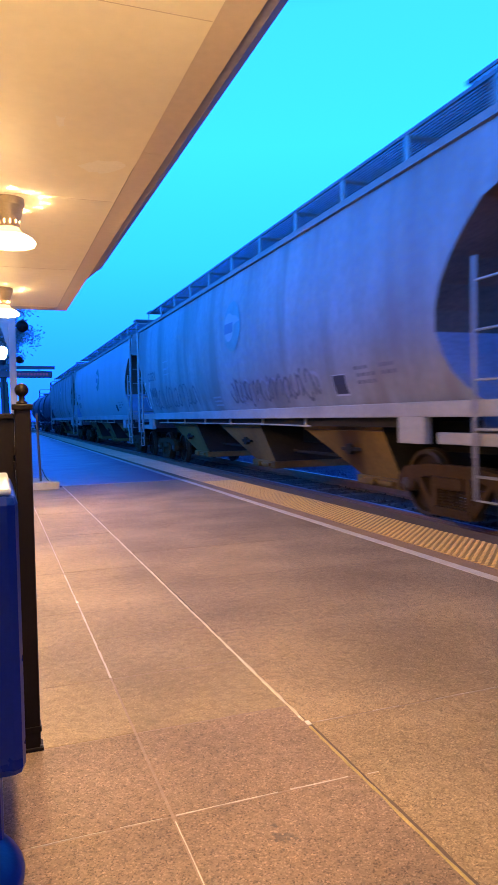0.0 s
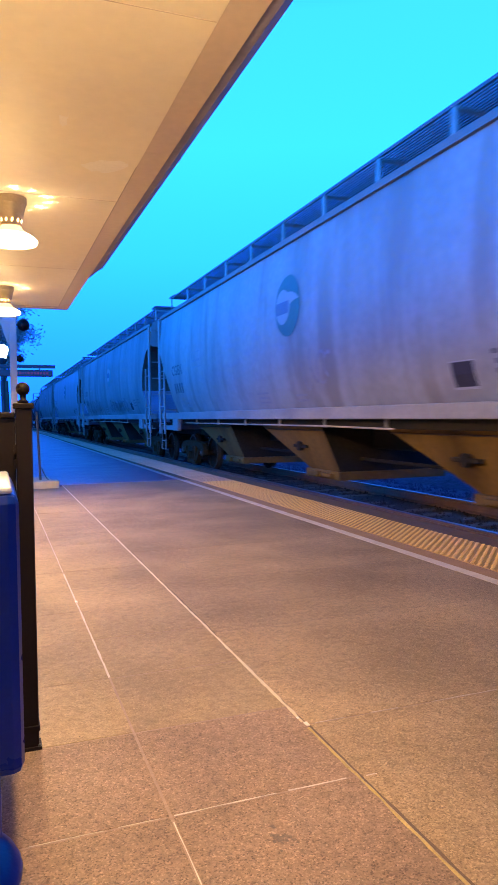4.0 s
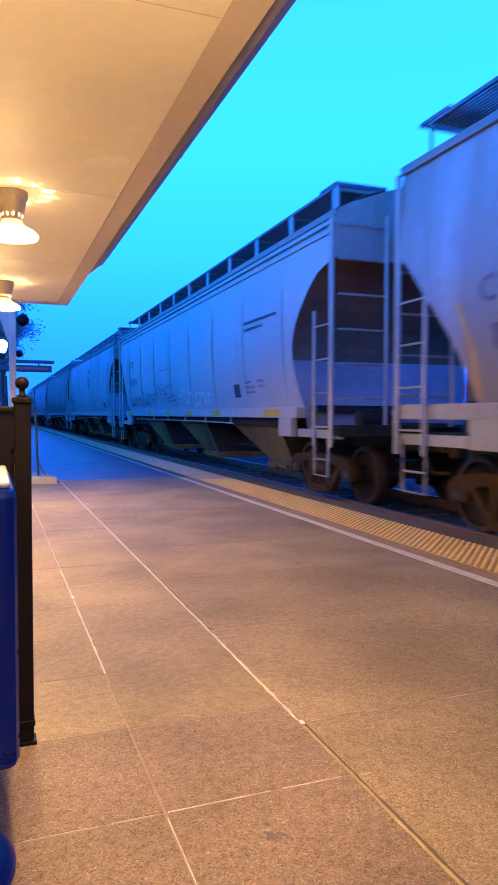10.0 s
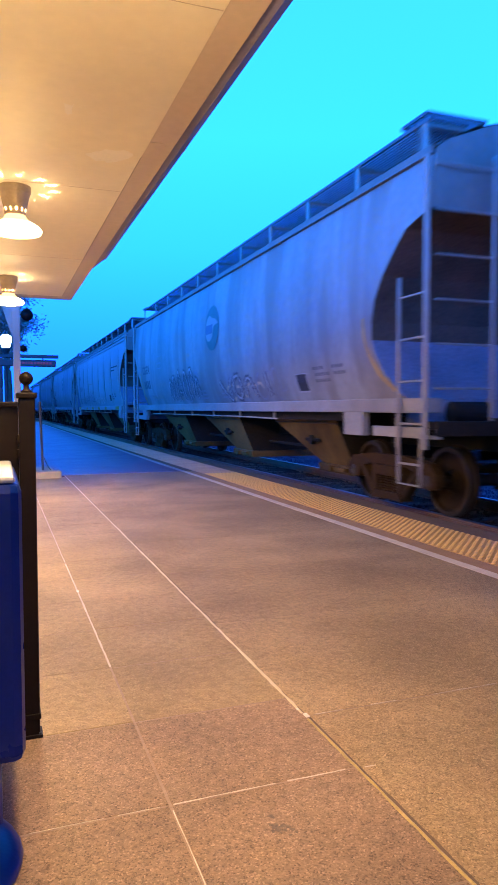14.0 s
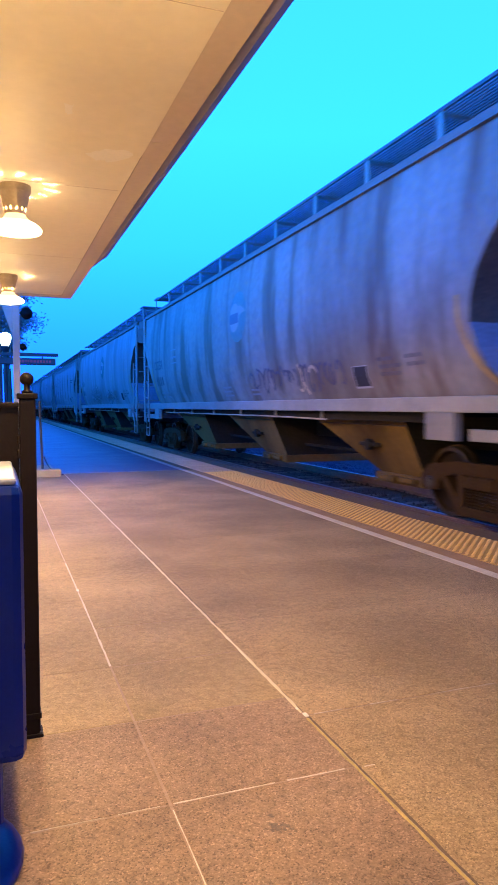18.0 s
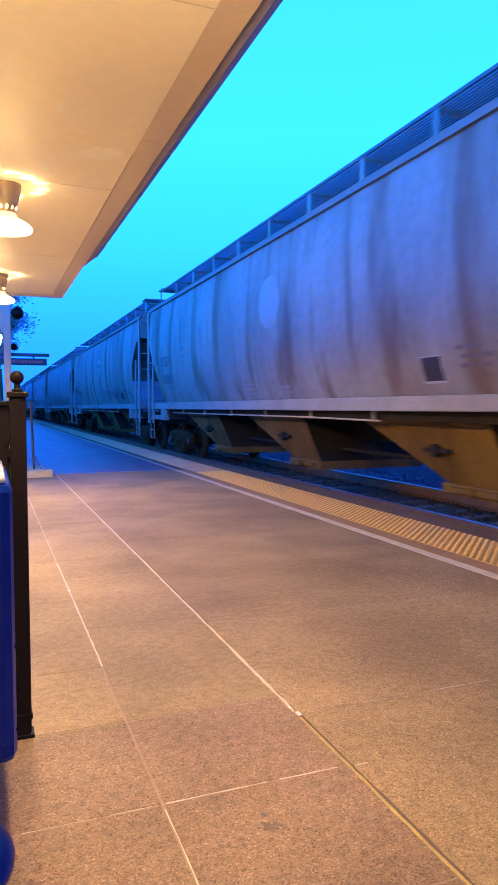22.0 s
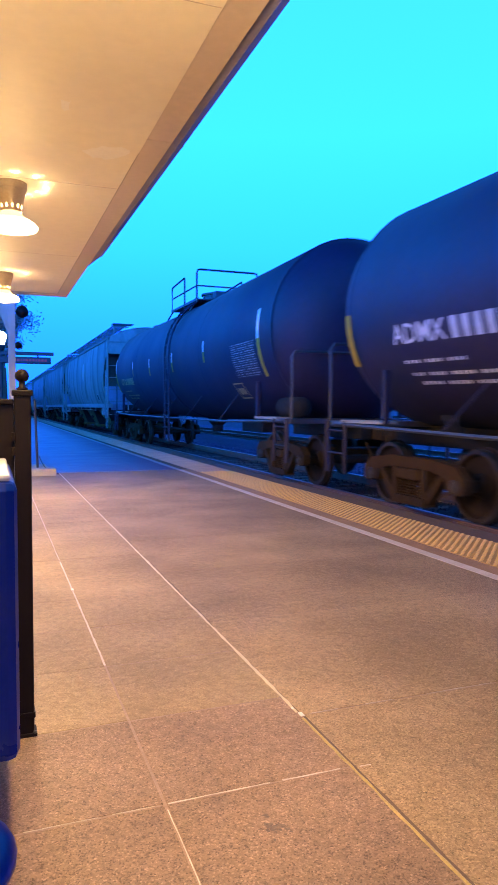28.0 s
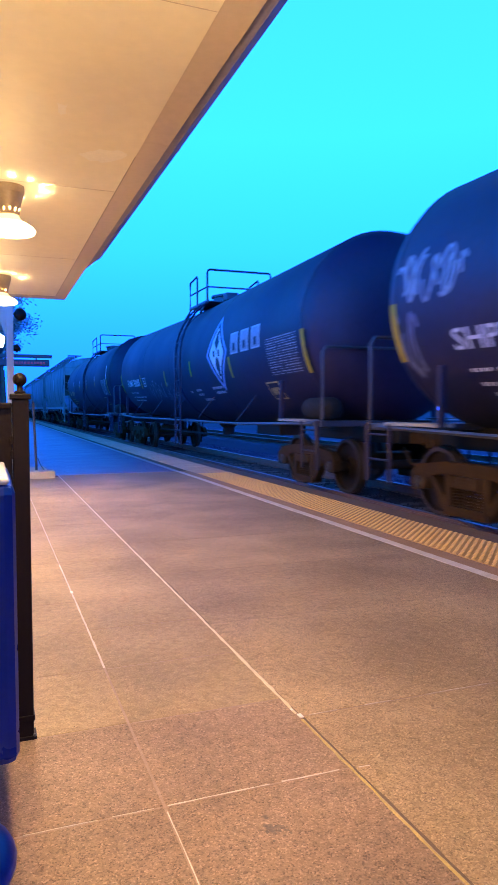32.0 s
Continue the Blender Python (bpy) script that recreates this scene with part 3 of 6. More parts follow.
# Lamp light on the domes is painted as a paler colour.
M["dome"] = mat("lit_pale_dome", (0.74, 0.47, 0.13), 0.5, var=0.15, scale=20, fine=90, bump=0.1)
TACTILE = two_tone(mesh_of(tactile_panel(), M["tactile"]), M["dome"])
# Greyer, duller plates, laid from row 22 on.
TAN_TACTILE = mesh_of(tactile_panel(), M["far_tactile"])


def tactile_row():
    for k in range(-20, 115):
        part("tactile_plate", TACTILE if k < 22 else TAN_TACTILE, None, platform, m=pose(3.711, -1.5 + 0.61 * k, 0.0015))


def stains():
    """Spilt stains on the slabs, each a thin ragged film with specks about it."""
    rng = random.Random(8)
    for x, y, r, n in ((0.71, 1.68, 0.030, 26), (1.20, 1.64, 0.012, 5), (1.55, 2.9, 0.012, 4)):
        bm = bmesh.new()
        for k in range(n):
            far, way = r * abs(rng.gauss(0, 0.75)), rng.uniform(0, math.tau)
            cx, cy, q = x + 1.5 * far * math.cos(way), y + far * math.sin(way), r * rng.uniform(0.10, 0.34)
            mid = bm.verts.new((cx, cy, 0.0012 + 0.00002 * k))
            ring = [bm.verts.new((cx + q * rng.uniform(0.5, 1.3) * math.cos(a * math.tau / 9), cy + q * rng.uniform(0.5, 1.3) * math.sin(a * math.tau / 9), 0.0010 + 0.00002 * k)) for a in range(9)]
            for a in range(9):
                bm.faces.new((mid, ring[a], ring[(a + 1) % 9]))
        tagged(part("stain", bm, M["spill"], platform, "dark spilt stain with specks"), kind="stuff")


M["spill"] = mat("dark_spill", (0.13, 0.09, 0.062), 0.6, var=0.5, scale=30, fine=120, bump=0.2)


def crumbs():
    """Dark crumbs and chips lying about on the near slabs, in one mesh."""
    rng = random.Random(17)
    verts, faces = [], []
    for _ in range(170):
        x, y = rng.uniform(0.1, 3.0), 1.3 + 4.5 * rng.random() ** 1.4
        r = rng.uniform(0.0015, 0.0045)
        n, turn = len(verts), rng.uniform(0, 6.28)
        for a in (0, 1.3, 2.6, 3.7, 5.0):
            q = r * rng.uniform(0.6, 1.2)
            verts.append((x + q * math.cos(a + turn), y + q * math.sin(a + turn), 0.0014))
        verts.append((x, y, 0.0014 + r * 0.6))
        faces += [(n + k, n + (k + 1) % 5, n + 5) for k in range(5)]
    me = bpy.data.meshes.new("crumbs")
    me.from_pydata(verts, [], faces)
    me.materials.append(M["spill"])
    return me


solo("floor_crumbs", crumbs(), None, "dark crumbs and chips scattered on the slabs", kind="stuff")
M["grit"] = mat("white_grit", (0.75, 0.72, 0.65), 0.4, var=0.1)
stains()
part("grit", box(1.056, 1.072, 2.262, 2.292, 0.001, 0.006, 0.002), M["grit"], platform, "small bright chip in the joint")
part("grit", box(1.050, 1.060, 2.33, 2.345, 0.001, 0.005, 0.002), M["grit"], platform)
part("grit", box(0.444, 0.460, 4.33, 4.37, 0.001, 0.006, 0.002), M["grit"], platform)

# ---- canopy over the platform ----
SOFFIT_Z, CAN_END = 2.75, 10.30
ceiling = solo("ceiling", box(-4.0, 0.8895, -12, CAN_END - 0.1175, SOFFIT_Z, SOFFIT_Z + 0.10), M["soffit"], "cream painted plywood canopy soffit", kind="structure")
canopy_edge = thing("canopy_edge", "painted trim boards, fascia and gutter round the canopy", "canopy edge", kind="structure")
for y0, y1 in ((-12, -2.2), (-2.197, 4.15), (4.153, CAN_END + 0.18)):
    part("trim_board", box(0.890, 1.045, y0, y1, SOFFIT_Z + 0.002, SOFFIT_Z + 0.22), M["trim"], canopy_edge)
part("end_trim_board", box(-4.0, 0.887, CAN_END - 0.117, CAN_END + 0.18, SOFFIT_Z + 0.002, SOFFIT_Z + 0.22), M["trim"], canopy_edge)


# Thin strips stand in for the soft shadow line inside the trim boards.
part("edge_gap", box(0.8860, 0.8900, 4.4, CAN_END - 0.115, SOFFIT_Z - 0.003, SOFFIT_Z + 0.001), M["housing"], canopy_edge, "thin strip painted as the shadow line along the trim board")
part("edge_gap", box(-1.6, 0.8830, CAN_END - 0.1215, CAN_END - 0.1145, SOFFIT_Z - 0.003, SOFFIT_Z + 0.001), M["housing"], canopy_edge)


def gutter_mesh():
    prof = [(1.048, 2.765), (1.10, 2.765), (1.155, 2.80), (1.195, 2.90), (1.185, 2.90), (1.145, 2.81), (1.10, 2.78), (1.048, 2.78)]
    return skin([[(x, y, z) for x, z in prof] for y in (-12, -4, 0, 4, 7.7)] + [[(1.048 + (x - 1.048) * 0.25, 8.1, z) for x, z in prof]], wrap=True)


part("gutter", gutter_mesh(), M["gutter"], canopy_edge, "dark metal gutter")
for y in (4.3, 1.2, 7.2):
    part("gutter_seam", skin([[(x, yy, z) for x, z in ((1.047, 2.763), (1.101, 2.763), (1.157, 2.799), (1.198, 2.90))] for yy in (y, y + 0.05)]), M["gutter"], canopy_edge)
part("roof_deck", box(-4.0, 1.045, -12, CAN_END + 0.18, SOFFIT_Z + 0.225, SOFFIT_Z + 0.30), M["gutter"], canopy_edge)
for y in (2.70, 5.15, 7.6, 0.26):
    part("soffit_joint", box(-1.6, 0.884, y, y + 0.004, SOFFIT_Z - 0.0015, SOFFIT_Z + 0.001), M["trim"], canopy_edge, "covered joint between soffit sheets")


def ragged(points, z, seed):
    """A thin flake of paint with an uneven outline on the soffit."""
    rng = random.Random(seed)
    bm = bmesh.new()
    ring = []
    for (x0, y0), (x1, y1) in zip(points, points[1:] + points[:1]):
        for k in range(4):
            ring.append(bm.verts.new((x0 + (x1 - x0) * k / 4 + rng.uniform(-0.012, 0.012), y0 + (y1 - y0) * k / 4 + rng.uniform(-0.02, 0.02), z)))
    bm.faces.new(ring)
    return bm


M["patch"] = mat("pale_filler_patch", (0.93, 0.88, 0.78), 0.6, var=0.06, scale=6, fine=40, bump=0.1)
part("paint_patch", ragged([(0.55, 4.47), (0.66, 4.36), (0.80, 4.33), (0.84, 4.42), (0.72, 4.56), (0.62, 4.58)], SOFFIT_Z - 0.001, 3), M["patch"], canopy_edge, "pale patched spot on the soffit")
part("paint_patch", ragged([(0.36, 3.80), (0.40, 3.78), (0.42, 3.90), (0.37, 3.92)], SOFFIT_Z - 0.001, 4), M["patch"], canopy_edge)
# Unseen wall set close and pale to bounce lamp light onto the soffit.
solo("wall_west", box(-1.80, -1.62, -14, 10.48, -0.06, 3.3), M["wall"], "plain unseen wall behind the platform, added to bounce lamp light", kind="structure")
# Two unseen walls, added to keep low west sky off the train.
solo("wall_far_west", box(-9.4, -9.0, 36, 130, -0.6, 9.5), M["wall"], "plain unseen wall added to shade the far cars", kind="structure")
solo("wall_platform_west", box(-9.4, -9.0, 11, 35.9, -0.6, 4.6), M["wall"], "plain low unseen wall added to shade the train's lower side", kind="structure")
solo("wall_south", box(-1.6, 1.0, -14.2, -14.0, -0.06, 3.3), M["wall"], "plain station end wall", kind="structure")


# ---- canopy lamps ----
def lamp_housing():
    """Ceiling base, and a tapered neck pierced by ten holes above the glass."""
    bm = lathe([(0.112, 0.0), (0.112, -0.045), (0.106, -0.052)], 36, cap=False)
    n = 36
    levels = [(0.106, -0.052), (0.093, -0.100), (0.080, -0.160), (0.076, -0.184), (0.072, -0.206)]
    rings = [[bm.verts.new((r * math.cos(k * math.tau / n), r * math.sin(k * math.tau / n), z)) for k in range(n)] for r, z in levels]
    for i, (a, b) in enumerate(zip(rings, rings[1:])):
        for k in range(n):
            if i == 2 and k % 3 == 0:
                continue
            bm.faces.new((a[k], a[(k + 1) % n], b[(k + 1) % n], b[k]))
    return mesh_of(bm, M["housing"], True)


def lamp_glass():
    """A flared white glass shade."""
    return mesh_of(lathe([(0.071, -0.205), (0.078, -0.222), (0.100, -0.244), (0.138, -0.266)], 32, cap=False), M["upper_glass"], True)


def lamp_bowl():
    """The bright lower bowl of the shade."""
    return mesh_of(lathe([(0.138, -0.266), (0.168, -0.286), (0.185, -0.308), (0.177, -0.328), (0.11, -0.343), (0.002, -0.349)], 32, cap=False), M["diffuser"], True)


def canopy_lamp(y):
    lamp = thing("canopy_lamp", "round ceiling lamp with a pierced neck and glowing glass shade", "ceiling lamp", pose(0.145, y, SOFFIT_Z), group="lamps under the canopy")
    part("housing", once("lamp_housing", lamp_housing), None, lamp, "tan metal neck with a ring of holes")
    part("shade", once("lamp_glass", lamp_glass), None, lamp, "warm-lit flared glass shade")
    part("bowl", once("lamp_bowl", lamp_bowl), None, lamp, "glowing white glass bowl")
    return lamp


for y, lift, gain in ((-1.79, 1.3, 1.0), (1.75, 3.6, 0.97), (5.30, 1.1, 1.18), (8.85, 1.0, 2.1)):
    canopy_lamp(y)
    d = bpy.data.lights.new("lamp_light", "SPOT")
    d.energy, d.color, d.shadow_soft_size = LAMP_W * gain, WARM, 0.15
    d.spot_size, d.spot_blend = math.radians(178), 0.26
    new("lamp_light", d).location = (0.145, y, SOFFIT_Z - 0.37)
    d = bpy.data.lights.new("bulb_light", "POINT")
    d.energy, d.color, d.shadow_soft_size = BULB_W * lift, WARM, 0.04
    new("bulb_light", d).location = (0.145, y, SOFFIT_Z - 0.40)
    d = bpy.data.lights.new("leak_light", "POINT")
    d.energy, d.color, d.shadow_soft_size = LEAK_W, WARM, 0.010
    new("leak_light", d).location = (0.145, y, SOFFIT_Z - 0.248)


# ---- things on the platform ----
def fence():
    f = thing("metal_fence", "dark bronze steel fence panel with ball-topped posts", "fence")
    for x in (0.095, -1.52):
        p = part("post", box(x - 0.027, x + 0.027, 2.45, 2.504, 0.0, 1.185, 0.004), M["bronze"], f)
        part("cap", box(x - 0.034, x + 0.034, 2.443, 2.511, 1.183, 1.203, 0.004), M["bronze"], p)
        part("ball_finial", lathe([(0.017, 1.203), (0.020, 1.209), (0.010, 1.215), (0.010, 1.229)] + [(0.0235 * math.sin(a), 1.2515 - 0.0235 * math.cos(a)) for a in (0.45, 0.8, 1.15, 1.5, 1.85, 2.2, 2.55, 2.9, 3.08)], 20, at=(x, 2.477, 0)), M["bronze"], p, smooth=True)
        b = part("base_flange", box(x - 0.036, x + 0.036, 2.440, 2.514, 0.0, 0.012, 0.003), M["bronze"], p)
        part("base_collar", box(x - 0.031, x + 0.031, 2.446, 2.508, 0.065, 0.085, 0.003), M["bronze"], p)
        for dx in (-0.029, 0.029):
            part("bolt", lathe([(0.006, 0.012), (0.006, 0.018), (0.003, 0.02)], 8, at=(x + dx, 2.446, 0)), M["steel"], p)
    for x0, x1 in ((-1.492, 0.067),):
        part("panel", box(x0, x1, 2.468, 2.486, 0.12, 1.155, 0.003), M["bronze"], f, "dark sheet-steel panel")
        part("top_rail", box(x0, x1, 2.455, 2.499, 1.153, 1.172, 0.004), M["bronze"], f)
        part("bottom_rail", box(x0, x1, 2.459, 2.495, 0.10, 0.122, 0.004), M["bronze"], f)
    for z in (0.98, 1.03):
        part("hinge", box(0.060, 0.069, 2.446, 2.454, z, z + 0.03, 0.002), M["bronze"], f)


fence()


def news_box():
    """A blue street box on a pedestal with a bell-shaped foot."""
    n = thing("newspaper_box", "glossy blue newspaper vending box on a pedestal foot", "newspaper box", pose(-0.20, 1.98, 0))
    body = part("cabinet", box(-0.26, 0.252, -0.28, 0.30, 0.290, 0.974, 0.026), M["blue"], n, smooth=False)
    part("lid", box(-0.246, 0.238, -0.268, 0.288, 0.970, 0.986, 0.007), M["lid_sheen"], n, "rounded lid with the lamp's sheen painted pale")
    part("door", box(-0.22, 0.10, -0.290, -0.278, 0.36, 0.90, 0.006), M["blue"], n)
    part("handle", tube([(-0.08, -0.292, 0.83), (-0.08, -0.33, 0.83), (0.06, -0.33, 0.83), (0.06, -0.292, 0.83)], 0.008), M["steel"], n)
    part("pedestal", box(-0.16, 0.195, -0.10, 0.12, 0.0, 0.30, 0.02), M["blue"], n)
    part("foot", lathe([(0.262, 0.0), (0.262, 0.010), (0.255, 0.024), (0.235, 0.038), (0.20, 0.050), (0.15, 0.056)], 32, at=(-0.018, -0.17, 0)), M["blue"], n, "bell-shaped blue foot", smooth=True)


news_box()


def column():
    c = thing("platform_column", "white painted steel column with dark ball ornaments", "column", pose(0.335, 13.0, -0.006))
    part("shaft", box(-0.06, 0.06, -0.06, 0.06, 0, 3.10, 0.006), M["column"], c)
    part("base", box(-0.10, 0.10, -0.10, 0.10, 0, 0.16, 0.01), M["column"], c)
    part("bracket", slab_poly([(0.0, 3.10), (0.0, 2.45), (-0.05, 2.55), (-0.14, 2.85), (-0.22, 3.10)], -0.02, 0.02), M["column"], c, m=pose(-0.06, 0, 0, 0, 0, -90))
    for z, r, x in ((2.84, 0.108, 0.185), (2.24, 0.064, 0.108)):
        a = part("arm", tube([(0.05, 0, z), (x, 0, z)], 0.016), M["bronze"], c)
        part("ball", lathe([(r * math.cos(k * math.pi / 10), r * math.sin(k * math.pi / 10)) for k in (-4.8, -4, -3, -2, -1, 0, 1, 2, 3, 4, 4.8)], 20, at=(x, 0, z)), M["bronze"], a, "dark round ball", smooth=True)


column()


def message_sign():
    """A hanging message board on a cantilever arm."""
    s = thing("message_sign", "dark hanging platform message board with red dot-matrix rows", "sign", pose(0, 19.0, 0))
    part("post", box(-0.45, -0.33, -0.06, 0.06, 0, 2.75, 0.006), M["steel"], s)
    part("arm", box(-0.45, 1.54, -0.05, 0.05, 2.49, 2.575, 0.008), M["steel"], s)
    for x in (0.25, 1.14):
        part("hanger", tube([(x, 0, 2.49), (x, 0, 2.44)], 0.02), M["steel"], s)
    b = part("board", box(-0.30, 1.47, -0.08, 0.08, 2.265, 2.44, 0.02), M["steel"], s)
    rng = random.Random(2)
    dots = bmesh.new()
    x = 0.52
    while x < 1.32:
        w = rng.uniform(0.03, 0.07)
        box(x, x + w, -0.0835, -0.0815, 2.325, 2.385, 0, dots)
        x += w + 0.025
    part("led_bars", dots, M["led"], b, "row of red lit bars")


message_sign()


def street_lamp(x, y, h, size, lit=True):
    s = thing("street_lamp", "dark post lamp with a glowing white lantern", "street lamp", pose(x, y, 0), group="lanterns along the platform")
    part("base", lathe([(0.16, 0), (0.16, 0.25), (0.10, 0.35), (0.07, 0.5)], 16), M["steel"], s)
    part("pole", tube([(0, 0, 0.4), (0, 0, h - 0.16)], 0.055, seg=10), M["steel"], s)
    part("collar", lathe([(0.06, h - 0.3), (0.10, h - 0.24), (0.13, h - 0.17), (0.13, h - 0.14)], 16), M["steel"], s)
    part("globe", lathe([(0.09, h - 0.14), (0.15, h + 0.02), (0.165, h + 0.12), (0.14, h + 0.19), (0.06, h + 0.24)], 16), M["globe"], s, "glowing white glass lantern", smooth=True)
    part("finial", lathe([(0.07, h + 0.238), (0.03, h + 0.28), (0.01, h + 0.34)], 12), M["steel"], s)


street_lamp(0.235, 20.5, 3.0, 0.3)
street_lamp(-0.02, 34.0, 3.05, 0.3)
solo("utility_post", box(0.04, 0.15, 21.0, 21.11, 0, 2.62, 0.01), M["steel"], "plain dark square post on the platform", "post")


def kerb_and_rail():
    k = thing("low_kerb", "low pale concrete kerb across the platform", "kerb", pose(0, 11.7, 0))
    part("block", box(-1.6, 0.975, 0, 0.30, -0.01, 0.115, 0.012), M["kerb"], k)
    part("backing", box(-1.6, 0.93, 0.303, 1.9, -0.01, 0.05, 0.01), M["kerb"], k)
    r = thing("rail_post", "thin dark leaning rail post with a loose cable", "post", pose(0.735, 12.3, 0.115 - 0.07))
    part("shaft", tube([(-0.02, 0, 0), (-0.06, 0, 1.22)], 0.020, seg=8), M["steel"], r)
    part("foot", box(-0.06, 0.03, -0.04, 0.04, 0, 0.014, 0.003), M["steel"], r)
    part("cable", tube([(0.0 + 0.16 * u, 0, 0.02 + 0.24 * (1 - u) ** 2) for u in [i / 8 for i in range(9)]], 0.008), M["steel"], r, "loose black cable")


kerb_and_rail()


def tree(x, y, seed):
    rng = random.Random(seed)
    t = thing("tree", "leafy street tree, dark against the dusk sky", "tree", pose(x, y, -0.02))
    trunk = bmesh.new()
    tube([(0, 0, 0), (0.05, 0.02, 1.2), (0.0, 0.0, 2.6)], 0.14, trunk, 8)
    tips = []
    for k in range(9):
        a = k * math.tau / 9 + rng.uniform(-0.3, 0.3)
        r, h = rng.uniform(0.4, 1.0), rng.uniform(4.3, 5.7)
        mid = Vector((0.45 * r * math.cos(a), 0.45 * r * math.sin(a), 2.6 + 0.45 * (h - 2.6)))
        tip = Vector((r * math.cos(a), r * math.sin(a), h))
        tube([(0, 0, 2.45), mid, tip], 0.045, trunk, 6)
        tips += [mid, tip, tip, (mid + tip) / 2]
    part("trunk", trunk, M["bark"], t)
    verts, faces = [], []
    for c in tips * 3:
        hub = c + Vector((rng.gauss(0, 0.20), rng.gauss(0, 0.20), rng.gauss(0, 0.20)))
        for _ in range(95):
            p = hub + Vector((rng.gauss(0, 0.17), rng.gauss(0, 0.17), rng.gauss(0, 0.15)))
            d = Vector((rng.gauss(0, 1), rng.gauss(0, 1), rng.gauss(0, 0.6))).normalized()
            s = d.cross(Vector((rng.gauss(0, 1), rng.gauss(0, 1), 1))).normalized()
            n, w = len(verts), rng.uniform(0.045, 0.08)
            verts += [p, p + d * w + s * w * 0.45, p + d * 2 * w, p + d * w - s * w * 0.45]
            faces.append((n, n + 1, n + 2, n + 3))
    me = bpy.data.meshes.new("crown")
    me.from_pydata([tuple(v) for v in verts], [], faces)
    me.materials.append(M["leaf"])
    part("crown", me, None, t, "loose crown of small leaves")


tree(0.35, 27.0, 9)

# ---- freight cars ----
SECTION = [(1.41, 1.36), (1.70, 1.48), (2.10, 1.57), (2.70, 1.615), (3.30, 1.60), (3.75, 1.55), (4.02, 1.51)]
REAR = [(1.41, 0.72), (1.55, 0.88), (1.70, 1.03), (1.90, 1.14), (2.13, 1.20), (2.38, 1.18), (2.60, 1.08), (2.85, 0.90), (3.05, 0.70), (3.16, 0.58), (3.33, 0.36), (3.40, 0.0), (4.10, 0.0)]
FRONT = [(1.41, 1.12), (1.55, 1.11), (1.79, 1.06), (2.00, 0.97), (2.27, 0.78), (2.60, 0.50), (2.85, 0.28), (3.06, 0.06), (3.16, 0.0), (3.40, 0.0), (4.10, 0.0)]
PANEL_REAR = [(1.41, 1.20), (1.58, 1.23), (2.02, 1.33), (2.32, 1.36), (2.66, 1.22), (3.02, 0.86), (3.16, 0.66), (3.28, 0.47), (3.38, 0.15), (3.40, 0.0), (4.10, 0.0)]
PANEL_FRONT = [(1.41, 1.08), (1.90, 1.06), (2.27, 0.94), (2.59, 0.79), (2.85, 0.56), (3.03, 0.38), (3.20, 0.16), (3.40, 0.0), (4.10, 0.0)]
BACK = 0.58    # the roof walks stop this far before the rear end
PANEL_SECTION = [(1.41, 1.44), (1.70, 1.52), (2.10, 1.58), (2.70, 1.61), (3.30, 1.60), (3.75, 1.57), (4.02, 1.53)]


def along(table, z):
    for (a, va), (b, vb) in zip(table, table[1:]):
        if z <= b:
            return va + (vb - va) * max(0.0, z - a) / (b - a)
    return table[-1][1]


def hull(le, table, waves, rear, front, seam=None):
    """The two long sides of a covered hopper."""
    bm = bmesh.new()
    zs = [1.41, 1.55, 1.70, 1.90, 2.13, 2.35, 2.60, 2.85, 3.05, 3.16, 3.28, 3.40, 3.75, 4.02]
    ny = 64 if seam is None else 150
    for side in (-1, 1):
        grid = []
        for z in zs:
            y0, y1, w = -(le - along(rear, z)), le - along(front, z), along(table, z)
            row = []
            for k in range(ny + 1):
                y = y0 + (y1 - y0) * k / ny
                if seam is None:
                    dip = waves * (0.5 - 0.5 * math.cos(y * math.tau / 1.9))
                else:
                    dip = waves * (0.5 + 0.5 * math.cos((y - seam[0]) * math.tau / seam[1])) ** 6
                row.append((side * (w - dip * math.sin(math.pi * min(1.0, (z - 1.31) / 2.45))), y, z))
            grid.append(row)
        skin(grid, bm)
    return bm


def slope_sheet(le, table, inset, end):
    """The sheet that runs down from the end wall to the bulkhead over the truck."""
    rows = []
    for z in (3.40, 3.28, 3.16, 3.05, 2.85, 2.60, 2.35, 2.13):
        rows.append([(x * (along(table, z) - 0.004), end * (le - along(inset, z)), z) for x in (-1, -0.5, 0, 0.5, 1)])
    return skin(rows)


def bulkhead(le, table, inset, end):
    rows = []
    for z in (2.13, 1.90, 1.70, 1.55, 1.41):
        rows.append([(x * (along(table, z) - 0.004), end * (le - along(inset, z)), z) for x in (-1, 0, 1)])
    rows.append([(x * 1.36, end * (le - inset[0][1] - 0.02), 0.98) for x in (-1, 0, 1)])
    return skin(rows)


def end_gusset(le, inset, x):
    """A web plate that carries the front slope sheet on the end platform."""
    edge = [(le - along(inset, z) - 0.01, z) for z in (2.85, 2.60, 2.35, 2.13, 1.41)]
    return slab_poly(edge + [(edge[-1][0], 1.11), (le - 0.30, 1.11), (le - 0.34, 2.0)], x - 0.012, x + 0.012, bmesh.new())


def end_wall(le, table, end):
    top = []
    for z in (3.40, 3.75, 4.02):
        w = along(table, z)
        top.append([(x * w, end * le, z) for x in (-1, -0.5, 0, 0.5, 1)])
    top.append([(-0.92 * w, end * le, 4.12), (-0.5 * w, end * le, 4.36), (0, end * le, 4.47), (0.5 * w, end * le, 4.36), (0.92 * w, end * le, 4.12)])
    return skin(top)


